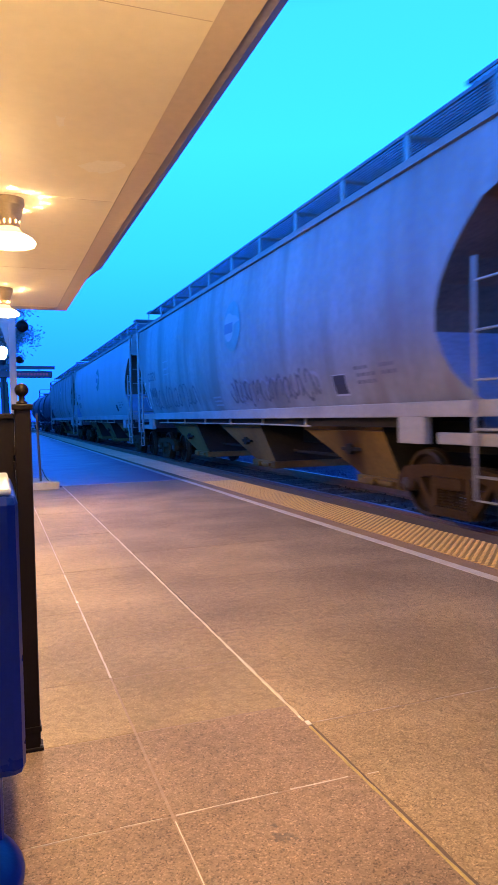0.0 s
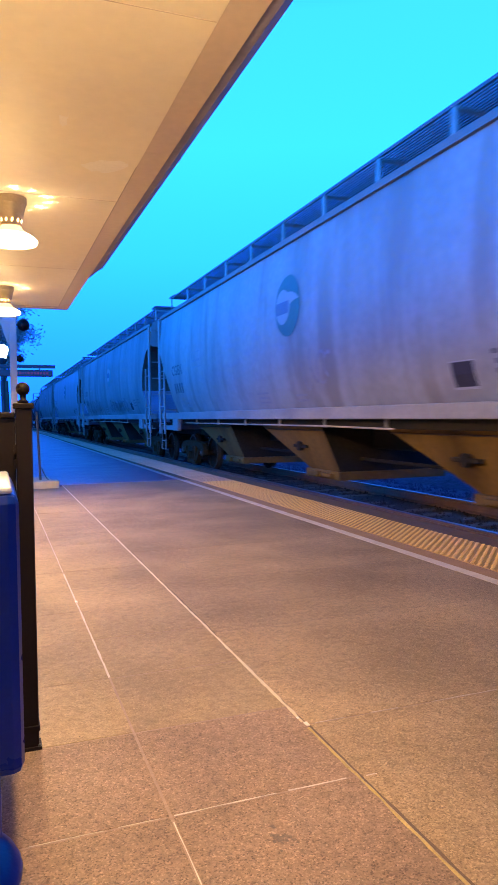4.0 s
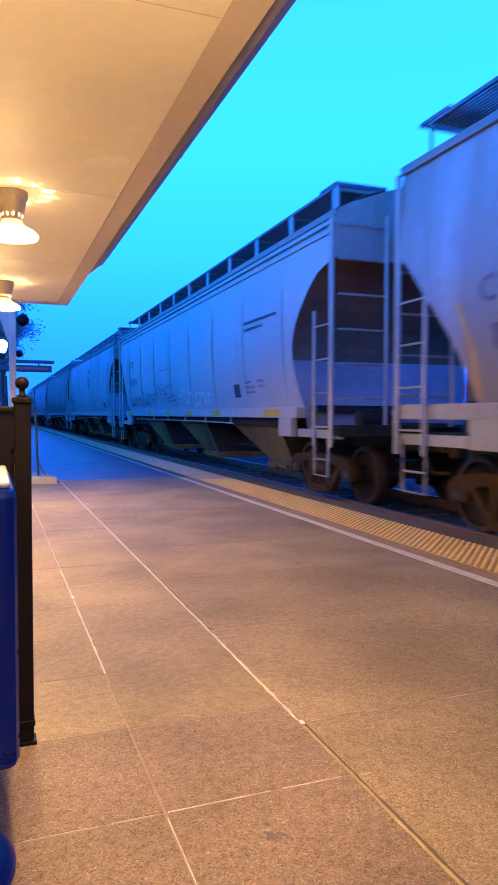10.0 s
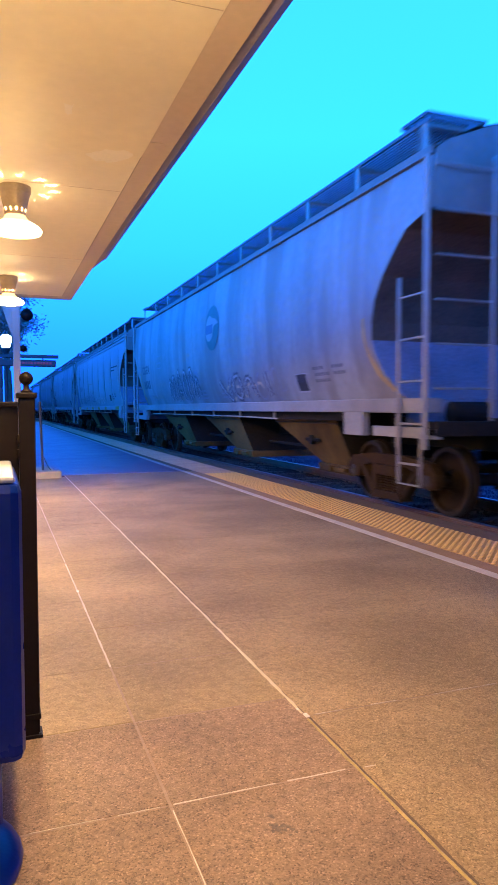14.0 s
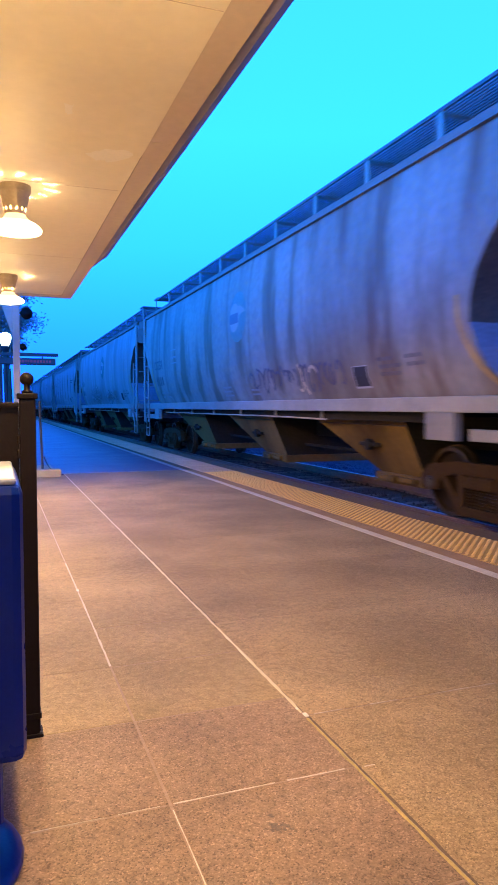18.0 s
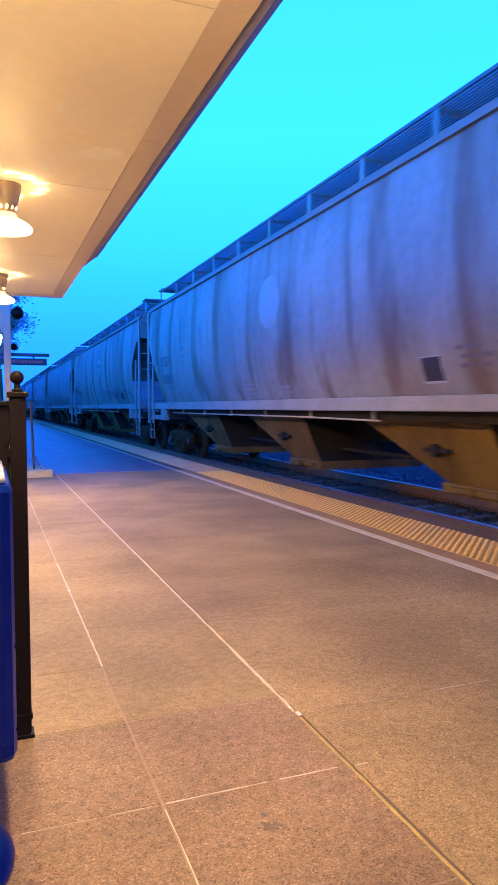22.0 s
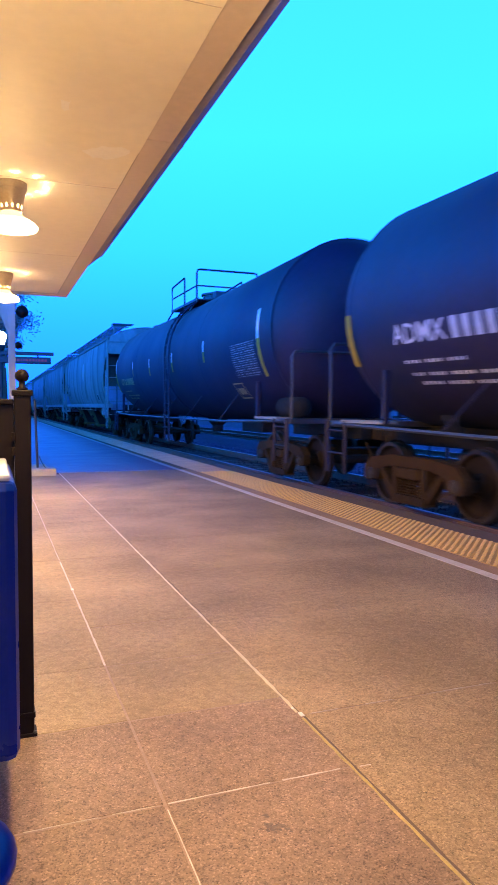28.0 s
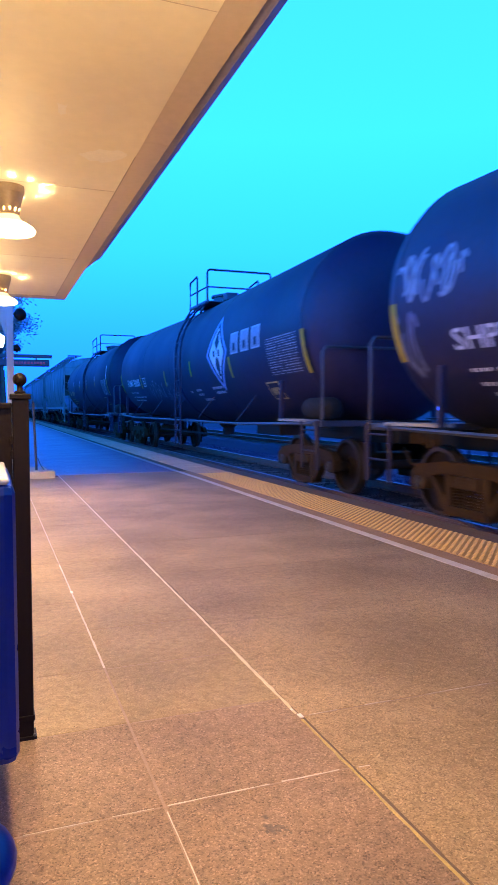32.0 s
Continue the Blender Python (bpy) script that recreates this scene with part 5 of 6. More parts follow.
    for k in range(6):
        part("pipe_hanger", once("hanger", lambda: mesh_of(box(-1.43, -1.40, -0.03, 0.03, 1.13, 1.255, 0.004), M["sill"])), None, car, m=pose(0, -le + 4.7 + (2 * le - 7.7) * k / 5, 0))
    part("brake_pipe", once(("bpipe", *key), lambda: mesh_of(tube([(-0.52, -half + 1.0, 0.62), (-0.52, half - 1.0, 0.62)], 0.028), M["under"])), None, car)
    # Dark strip that makes the dark band below the sill.
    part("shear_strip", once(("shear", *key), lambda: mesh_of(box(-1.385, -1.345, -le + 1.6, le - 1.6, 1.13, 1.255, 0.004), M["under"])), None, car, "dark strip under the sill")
    for k in (-1, 0, 1):
        y = 4.3 * k
        b = part("bay", once(("bay", k), lambda: mesh_of(bay(y, -1), M["bay"])), None, car, "tan discharge bay with sloping sides")
        part("far_sheet", once(("bayfar", k), lambda: mesh_of(bay(y, 1), M["bay"])), None, b)
        # The bay's end sheets are far darker than its sides.
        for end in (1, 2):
            part("bay_slope", once(("bayslope", k, end), lambda: mesh_of(bay(y, 0, end), M["under"])), None, b, "dark end sheet of the bay")
        part("weld_seam", once(("bayseam", k), lambda: mesh_of(tube([(-1.165, y + 1.28, 1.075), (-1.17, y - 1.10, 1.075)], 0.014, seg=5), M["soot"])), None, b, "rusty seam along the bay")
        if style == "flow":
            part("vibrator_bracket", once(("vib", k), lambda: mesh_of(fitting(y), M["under"])), None, b, "dark fitting on the bay")
        part("gate", once(("gate", k), lambda: mesh_of(gate(y), M["bay"])), None, b, "outlet gate")
    # markings on the near side
    panel_y = -4.2 if style == "panel" else -4.84
    dark = "mark_black"
    if style == "panel":
        lettering(car, table, "CITX", half - 2.45, 2.80, 0.80, 0.21, dark)
        stencil(car, table, half - 2.48, 2.24, 6, 0.125, 0.21, 0.095, "spray_dark")
        part("line_mark", char_bars(table, -4.75, 2.90, 16, 0.08, 0.05, 0.016, bm=char_bars(table, -4.78, 2.78, 9, 0.08, 0.05, 0.02)), M[dark], car, "two rows of small dark bars")["kind"] = "stuff"
        tagged(part("red_line_mark", char_bars(table, 1.98, 2.465, 13, 0.07, 0.048, 0.03, skip=(4, 8)), M["mark_red"], car, "row of small faded red bars"), kind="stuff")
    else:
        lettering(car, table, "CGEX", half - 2.05, 2.34, 1.0, 0.25, "worn_black")
        stencil(car, table, half - 2.20, 1.90, 4, 0.13, 0.24, 0.085, "worn_black")
    small_rows = char_bars(table, half - 2.5, 1.66, 9, 0.07, 0.06, 0.03, skip=(4,))
    char_bars(table, half - 2.5, 1.55, 9, 0.07, 0.06, 0.03, skip=(3, 4), bm=small_rows)
    char_bars(table, half - 4.0, 2.55, 5, 0.10, 0.05, 0.02, bm=small_rows)
    char_bars(table, half - 4.0, 2.75, 6, 0.10, 0.025, 0.0, bm=small_rows)
    char_bars(table, half - 4.0, 2.42, 6, 0.10, 0.025, 0.0, bm=small_rows)
    beside = char_bars(table, panel_y - 0.46, 1.86, 8, 0.075, 0.045, 0.045, skip=(3, 4))
    for z, n, gaps in ((1.77, 8, (4,)), (1.68, 4, ())):
        char_bars(table, panel_y - 0.50, z, n, 0.075, 0.045, 0.045, skip=gaps, bm=beside)
    tagged(part("capacity_lettering", beside, M["worn_black"], car, "rows of small dark stencilled bars"), kind="stuff")
    if style == "flow":
        for y, z, n in ((0.85, 1.52, 5), (0.85, 1.60, 5), (0.85, 1.68, 5), (-0.75, 1.52, 4), (-0.75, 1.60, 4)):
            char_bars(table, y, z, n, 0.09, 0.035, 0.012, bm=small_rows)
    tagged(part("small_lettering", small_rows, M["spray_faint"], car, "rows of small dark stencilled bars"), kind="stuff")
    zp = 1.57 if style == "flow" else 1.62
    plate = part("data_panel", side_patch(table, panel_y - 0.17, panel_y + 0.17, zp, zp + 0.25, 0.006), M["mark_black"], car, "black data panel with a pale border")
    edge = side_patch(table, panel_y - 0.19, panel_y + 0.19, zp - 0.025, zp, 0.007)
    side_patch(table, panel_y - 0.19, panel_y + 0.19, zp + 0.25, zp + 0.262, 0.007, edge)
    for d in (-0.178, 0.178):
        side_patch(table, panel_y + d - 0.006, panel_y + d + 0.006, zp, zp + 0.25, 0.007, edge)
    part("border", edge, M["worn_white"], plate)
    if logo in ("green", "worn"):
        lg = part("round_logo", disc_patch(table, logo_y, 2.99, 0.47, 0.006), M["mark_green" if logo == "green" else "worn_green"], car, "teal green disc with a pale inner shape")
        inner = disc_patch(table, logo_y + 0.17, 2.99, 0.27, 0.009)
        part("pale_shape", inner, M["hopper_pale"], lg)
        part("pale_tail", swoosh(table, logo_y, 2.99), M["hopper_pale"], lg)
        part("dark_band", side_patch(table, logo_y - 0.06, logo_y + 0.43, 2.88, 3.07, 0.013), M["band_blue"], lg, "faded dark blue band")
    elif logo == "pale":
        part("round_logo", disc_patch(table, logo_y, 2.98, 0.42, 0.006), M["hopper_pale"], car, "faded pale disc")
    for g in graffiti:
        kind, y0, y1, z0, z1, n, seed = g
        scrawl(car, kind, table, y0, y1, z0, z1, n, seed)
    if yellow:
        for y, w in ((6.45, 0.36), (3.4, 0.20), (1.2, 0.22), (-0.9, 0.22), (-3.0, 0.22), (-6.0, 0.36)):
            part("reflector", box(-1.572, -1.562, y - w, y + w, 1.275, 1.39), M["mark_yellow"], car, "yellow reflective strip on the sill")
    else:
        for e in (-1, 1):
            if yellow is None:
                part("reflector", edge_strip(table, le, e), M["old_yellow"], car, "worn yellow strip along the cut end of the side")
    return car


# ---- tank cars ----
TANK_R, TANK_Z = 1.51, 2.56


def tank_shell(lt):
    prof = [(0.05, -lt), (0.6, -lt + 0.035), (1.05, -lt + 0.12), (1.30, -lt + 0.27), (1.45, -lt + 0.45), (TANK_R, -lt + 0.66)]
    prof += [(TANK_R, y) for y in (-lt * 0.5, 0, lt * 0.5)]
    prof += [(r, -h) for r, h in prof[:6]][::-1]
    return lathe(prof, 56, "y", (0, 0, TANK_Z))


def on_tank(a, off=0.006):
    """A point of the near side at an angle over the horizontal."""
    return -(TANK_R + off) * math.cos(a), TANK_Z + (TANK_R + off) * math.sin(a)


def tank_patch(y0, y1, z0, z1, off=0.006, bm=None, rows=5):
    grid = []
    for i in range(rows + 1):
        a = math.asin(max(-1, min(1, ((z0 + (z1 - z0) * i / rows) - TANK_Z) / TANK_R)))
        x, z = on_tank(a, off)
        grid.append([(x, y0, z), (x, y1, z)])
    return skin(grid, bm)


def tank_ring(y, w, off=0.02):
    return lathe([(TANK_R + 0.002, y - w), (TANK_R + off, y - w * 0.8), (TANK_R + off, y + w * 0.8), (TANK_R + 0.002, y + w)], 56, "y", (0, 0, TANK_Z), cap=False)


def tank_bars(y, z, n, w, h, gap, bm=None, skip=()):
    bm = bm or bmesh.new()
    for k in range(n):
        if k not in skip:
            a = y - k * (w + gap)
            tank_patch(a - w, a, z, z + h, 0.006, bm, 3)
    return bm


def tank_poly(outer, inner, y, z, ry, rz, off, seg=4):
    """A band between two diamonds on the near side."""
    bm = bmesh.new()

    def ring(q):
        pts = []
        for k in range(4 * 6):
            u = k / 6
            i, f = int(u) % 4, u - int(u)
            c = [(0, 1), (1, 0), (0, -1), (-1, 0)]
            py = c[i][0] * (1 - f) + c[(i + 1) % 4][0] * f
            pz = c[i][1] * (1 - f) + c[(i + 1) % 4][1] * f
            a = math.asin((z + pz * rz * q - TANK_Z) / TANK_R)
            x, zz = on_tank(a, off)
            pts.append(bm.verts.new((x, y + py * ry * q, zz)))
        return pts
    a, b = ring(outer), ring(max(inner, 0.02))
    for k in range(24):
        bm.faces.new((a[k], a[(k + 1) % 24], b[(k + 1) % 24], b[k]))
    return bm


def tank_ladder(car, y0, y1):
    """A ladder that hangs below the tank and follows its side up to the top platform."""
    def at(y, u):
        if u < 0:
            return (-(TANK_R + 0.09), y, TANK_Z + u)
        return (-(TANK_R + 0.09) * math.cos(u), y, TANK_Z + (TANK_R + 0.09) * math.sin(u))
    steps = [0.42 - TANK_Z, -1.0, -0.4, 0.0] + [0.12 * k for k in range(1, 9)]
    lad = part("side_ladder", tube([at(y0, u) for u in steps], 0.026, seg=5), M["tank"], car, "dark ladder up the tank's side")
    part("stile", tube([at(y1, u) for u in steps], 0.026, seg=5), M["tank"], lad)
    for k in range(9):
        u = 0.48 - TANK_Z + 0.30 * k
        if u > 0:
            u = u / TANK_R
        part("rung", tube([at(y0, u), at(y1, u)], 0.014, seg=5), M["tank"], lad)
    for k in range(3):
        u = 0.42 + 0.19 * k
        part("rung", tube([at(y0, u), at(y1, u)], 0.014, seg=5), M["tank"], lad)


def tank_car(pitch, mark="mark_white", label="", diamond=False, placard=False, graffiti=False, n_num=5, yellow=(), size=(1.51, 2.56), deck=(0.88, -0.65), text_y=2.30, shift=0.0, sag=0.0, code="", text_z=2.06):
    global TANK_R, TANK_Z
    TANK_R, TANK_Z = size
    half = pitch / 2
    lt = half - 0.62
    car = thing("tank_car", label or "black tank car with white stencils and a top platform", "freight car", group="cars of the freight train")
    key = (round(pitch, 2), size, sag)
    part("tank", once(("tank", *key), lambda: mesh_of(tank_shell(lt), M["tank"], True)), None, car, "black cylindrical tank with domed ends")
    for y in (lt - 0.66, -lt + 0.66, 0.62, -3.2, 3.9):
        part("weld_ring", once(("ring", round(y, 2), *key), lambda: mesh_of(tank_ring(y, 0.02, 0.004), M["tank"], True)), None, car)
    part("band", once(("band", *key), lambda: mesh_of(tank_ring(0.0, 0.16, 0.018), M["tank"], True)), None, car, "raised band round the middle")
    # top platform with railing and hatch
    ya, yb = deck
    zt = TANK_Z + TANK_R
    zt += 0.11
    top = part("top_platform", box(-0.80, 0.80, yb - 0.05, ya + 0.05, zt - 0.15, zt - 0.12, 0.008), M["steel"], car, "grated top platform")
    part("hatch", lathe([(0.40, zt - 0.05), (0.40, zt + 0.10), (0.45, zt + 0.11), (0.45, zt + 0.16), (0.25, zt + 0.21), (0.05, zt + 0.22)], 24, at=(0, yb + 0.85, 0)), M["steel"], top)
    part("valve_box", box(-0.30, 0.02, yb + 0.12, yb + 0.40, zt - 0.05, zt + 0.14, 0.02), M["steel"], top)
    for s in (-1, 1):
        part("deck_edge", box(min(s * 0.80, s * 0.86), max(s * 0.80, s * 0.86), yb - 0.05, ya + 0.05, zt - 0.17, zt - 0.10, 0.006), M["steel"], top)
        part("deck_bracket", tube([(s * 0.84, ya - 0.1, zt - 0.15), (s * 1.0, ya - 0.1, zt - 0.42)], 0.025), M["steel"], top)
        part("deck_bracket", tube([(s * 0.84, yb + 0.1, zt - 0.15), (s * 1.0, yb + 0.1, zt - 0.42)], 0.025), M["steel"], top)
        run = 0.62 if ya - yb < 2.0 else 1.35
        part("corner_rail", tube([(s * 0.84, ya, zt - 0.2), (s * 0.84, ya, zt + 0.50), (s * 0.84, ya - 0.04, zt + 0.55), (s * 0.84, ya - run, zt + 0.62), (s * 0.84, ya - run - 0.04, zt + 0.58), (s * 0.84, ya - run - 0.04, zt - 0.2)], 0.026), M["steel"], top)
    part("tall_rail", tube([(-0.84, yb, zt - 0.2), (-0.84, yb, zt + 0.56), (-0.82, yb, zt + 0.62), (-0.76, yb, zt + 0.64), (0.76, yb, zt + 0.64), (0.82, yb, zt + 0.62), (0.84, yb, zt + 0.56), (0.84, yb, zt - 0.2)], 0.028), M["steel"], top)
    part("mid_rail", tube([(-0.84, ya, zt + 0.22), (-0.84, yb, zt + 0.22), (0.84, yb, zt + 0.22), (0.84, ya, zt + 0.22)], 0.022), M["steel"], top)
    part("brake_pipe", once(("tpipe", *key), lambda: mesh_of(tube([(-0.52, -half + 1.0, 0.66), (-0.52, half - 1.0, 0.62)], 0.028), M["under"])), None, car)
    part("brake_rigging", once(("trig", *key), lambda: mesh_of(box(-0.30, 0.30, -3.9, -2.6, 0.74, 0.98, 0.02), M["under"])), None, car, "dark brake gear under the tank")
    tank_ladder(car, -0.88, -0.42)
    part("outlet", once("outlet", lambda: mesh_of(lathe([(0.15, 0.62), (0.15, 0.80), (0.24, 0.88), (0.3, 1.1)], 20, at=(0, 0.2, 0)), M["under"])), None, car, "bottom outlet valve")
    for s in (-1, 1):
        part("handrail", once(("hr", s, *key), lambda: mesh_of(tube([(s * 1.5, -half + 0.9, 1.08), (s * 1.52, -lt * 0.6, 1.02), (s * 1.52, lt * 0.6, 1.02), (s * 1.5, half - 0.9, 1.08)], 0.026), M["steel"])), None, car, "long side handrail")
        for y in (-lt * 0.62, -lt * 0.3, 0.0, lt * 0.3, lt * 0.62):
            part("rail_stay", once(("stay", s), lambda: mesh_of(tube([(s * 1.52, 0.5, 1.02), (s * 1.22, 0.12, 1.55)], 0.013), M["tank"])), None, car, m=pose(0, y, 0))
    for e in (-1, 1):
        part("stub_sill", once(("stub", e, *key), lambda: mesh_of(box(-0.28, 0.28, min(e * (half - 3.2), e * (half - 0.5)), max(e * (half - 3.2), e * (half - 0.5)), 0.78, 1.12, 0.01), M["under"])), None, car)
        part("end_platform", once(("tep", e, *key), lambda: mesh_of(box(-1.50, 1.50, min(e * (half - 1.35), e * (half - 0.62)), max(e * (half - 1.35), e * (half - 0.62)), 1.04, 1.12, 0.01), M["steel"])), None, car)
        part("saddle", once(("saddle", e, *key), lambda: mesh_of(skin([[(x, e * (half - 2.35) + w, z) for x, z in ((-0.74, 1.30), (-0.72, 1.14), (-0.6, 0.96), (0, 0.9), (0.6, 0.96), (0.72, 1.14), (0.74, 1.30), (0.6, 1.20), (0, 1.04), (-0.6, 1.20))] for w in (-0.16, 0.16)], wrap=True), M["under"])), None, car)
        part("coupler", once(("coupler", e, *key), lambda: mesh_of(coupler(e, half), M["truck"])), None, car)
        part("end_rail", once(("tr", e, *key), lambda: mesh_of(tube([(-1.46, e * (half - 0.66), 1.1), (-1.46, e * (half - 0.66), 2.10), (-1.40, e * (half - 0.66), 2.18), (1.40, e * (half - 0.66), 2.18), (1.46, e * (half - 0.66), 2.10), (1.46, e * (half - 0.66), 1.1)], 0.024), M["steel"])), None, car, "bent-pipe end handrail")
        for s in (-1, 1):
            ladder("step_ladder", car, s * 1.52, e * (half - 0.70), e * (half - 1.20), 0.42, 1.12, 1.12, 0.30, paint="tank")
            part("end_step", once(("es", e, s, *key), lambda: mesh_of(box(min(s * 1.30, s * 1.53), max(s * 1.30, s * 1.53), e * (half - 1.6) - 0.5, e * (half - 1.6) + 0.5, 1.10, 1.14), M["sill"])), None, car, "pale tread plate")
            part("end_post", once(("ep", e, s, *key), lambda: mesh_of(box(min(s * 1.42, s * 1.50), max(s * 1.42, s * 1.50), e * (half - 2.1) - 0.03, e * (half - 2.1) + 0.03, 1.10, 1.75, 0.01), M["tank"])), None, car)
        truck(car, e * (half - 2.05))
    part("air_reservoir", once(("res", *key), lambda: mesh_of(lathe([(0.03, -0.45), (0.14, -0.42), (0.17, -0.35), (0.17, 0.35), (0.14, 0.42), (0.03, 0.45)], 18, "y", (-1.12, -half + 1.35, 1.30)), M["under"], True)), None, car, "dark air reservoir on the end platform")
    # stencils on the near side
    if code:
        lettering(car, None, code, half - text_y, text_z, 1.0, 0.22, mark)
    else:
        stencil(car, None, half - text_y, text_z, 4, 0.15, 0.22, 0.07, mark)
    stencil(car, None, half - text_y - 1.10, text_z, n_num, 0.10, 0.22, 0.085, mark)
    rows = tank_bars(half - text_y - 0.1, text_z - 0.22, 14, 0.05, 0.035, 0.03, skip=(4, 9))
    tank_bars(half - text_y - 0.15, text_z - 0.36, 24, 0.05, 0.035, 0.03, skip=(3, 8, 14, 19), bm=rows)
    tank_bars(half - text_y - 0.25, text_z - 0.46, 18, 0.05, 0.035, 0.03, skip=(5, 11), bm=rows)
    tagged(part("small_lettering", rows, M[mark], car, "rows of small stencilled bars"), kind="stuff")
    for y, z0, z1 in yellow:
        zm = z0 + 0.5 * (z1 - z0) if shift else z1
        r = part("reflector", tank_patch(y - 0.05, y + 0.05, z0, zm, 0.008), M["mark_yellow"], car, "yellow reflective strip")
        if shift:
            part("white_half", tank_patch(y - 0.05, y + 0.05, zm, z1, 0.008), M["mark_white"], r)
    for e in (-1, 1):
        ye = e * (lt - 0.62) + (shift if e < 0 else 0.0)
        r = part("end_reflector", tank_patch(ye - 0.06, ye + 0.06, 1.85, 2.50, 0.010), M["mark_yellow"], car, "yellow reflective strip at the tank's end")
        if shift:
            part("white_half", tank_patch(ye - 0.06, ye + 0.06, 2.50, 3.0, 0.010), M["mark_white"], r)
    if placard:
        y0, y1 = -lt + 0.85 + shift, -lt + 2.10 + shift
        p = part("placard", tank_patch(y0, y1, 1.88, 2.50, 0.006), M["tank"], car, "stencilled panel of small pale lines")
        lines = bmesh.new()
        for k in range(8):
            tank_patch(y0 + 0.02, y1 - 0.02, 1.90 + 0.078 * k, 1.905 + 0.078 * k, 0.009, lines, 1)
            tank_bars(y1 - 0.04, 1.93 + 0.078 * k, 17, 0.045, 0.018, 0.027, lines, skip=((k * 5) % 7 + 2, (k * 3) % 11 + 5))
        tagged(part("lettering", lines, M["worn_white"], p), kind="stuff")
        f0, f1 = -lt + 2.02 + shift, -lt + 2.55 + shift
        q = tank_patch(f0, f1, 1.50, 1.525, 0.008)
        tank_patch(f0, f1, 1.775, 1.80, 0.008, q)
        tank_patch(f0, f0 + 0.03, 1.525, 1.775, 0.008, q)
        tank_patch(f1 - 0.03, f1, 1.525, 1.775, 0.008, q)
        tank_bars(f1 - 0.1, 1.58, 3, 0.09, 0.12, 0.03, q)
        part("small_frame", q, M["mark_gold"], car, "small pale frame")
    if diamond:
        dy, dz = -3.42, 2.50
        part("diamond_logo", tank_poly(1.0, 0.84, dy, dz, 0.68, 0.76, 0.006), M["mark_blue"], car, "pale blue diamond outline round a white heart")
        part("diamond_inner", tank_poly(0.70, 0.0, dy, dz, 0.68, 0.76, 0.006), M["mark_white"], car)
        for a, b in ((0, 0.19), (0, -0.19), (-0.155, 0), (0.155, 0)):
            part("diamond_dot", tank_patch(dy + a - 0.055, dy + a + 0.055, dz + b - 0.065, dz + b + 0.065, 0.010), M["tank"], car)
        for k in range(3):
            y = -4.30 - 0.56 * k
            blk = part("block_mark", tank_patch(y - 0.42, y, 2.40, 2.80, 0.006), M["worn_white"], car, "worn pale block shape")
            part("block_core", tank_patch(y - 0.385, y - 0.035, 2.43, 2.77, 0.008), M["spray_faint"], blk)
            hole = tank_patch(y - 0.28, y - 0.15, 2.46, 2.60, 0.011)
            part("slot", hole, M["tank"], blk)
        rows = bmesh.new()
        for y, z, n in ((-0.85, 1.78, 2), (-1.35, 1.80, 5), (-1.35, 1.70, 5), (-1.6, 1.58, 8), (-2.6, 1.80, 9), (-2.7, 1.70, 8)):
            tank_bars(y, z, n, 0.06, 0.05, 0.02, rows)
        tagged(part("small_lettering", rows, M["worn_white"], car), kind="stuff")
        q = tank_patch(3.72, 4.06, 2.04, 2.06, 0.008)
        for a, b, c, d in ((3.72, 4.06, 2.28, 2.30), (3.72, 3.745, 2.06, 2.28), (4.035, 4.06, 2.06, 2.28), (3.82, 3.96, 2.11, 2.14), (3.82, 3.96, 2.18, 2.21)):
            tank_patch(a, b, c, d, 0.008, q, 2)
        part("box_mark", q, M["mark_white"], car, "small framed white mark")
        sides = [(TANK_Z + TANK_R * math.sin(a), TANK_R * math.cos(a)) for a in [(-70 + 10 * k) * math.pi / 180 for k in range(15)]]
        scrawl(car, "spray_faint", sides, 0.4, 3.3, 1.65, 2.15, 17, 71, 0.016)
    if graffiti:
        table = [(TANK_Z + TANK_R * math.sin(a), TANK_R * math.cos(a)) for a in [(-70 + 10 * k) * math.pi / 180 for k in range(15)]]
        scrawl(car, "spray_faint", table, lt - 1.9, lt - 0.70, 2.45, 3.0, 9, 31, 0.05)
        scrawl(car, "band_blue", table, lt - 1.05, lt - 0.65, 1.6, 2.4, 4, 33, 0.05)
    if sag:
        droop(car, lt, sag)
    return car


def droop(car, lt, sag):
    """The shell dips from both ends to its middle outlet, with all that is fixed to it."""
    fixed = ("tank", "weld_ring", "band", "top_platform", "stencil_bar", "lettering", "small_lettering", "reflector", "end_reflector", "placard", "small_frame", "diamond_logo", "diamond_inner", "diamond_dot", "block_mark", "spray_stroke", "box_mark")
    for ob in list(car.children):
        if ob.name.split(".")[0] in fixed:
            for o in (ob, *ob.children):
                for v in o.data.vertices:
                    v.co.z -= sag * max(0.0, 1 - abs(v.co.y) / lt)


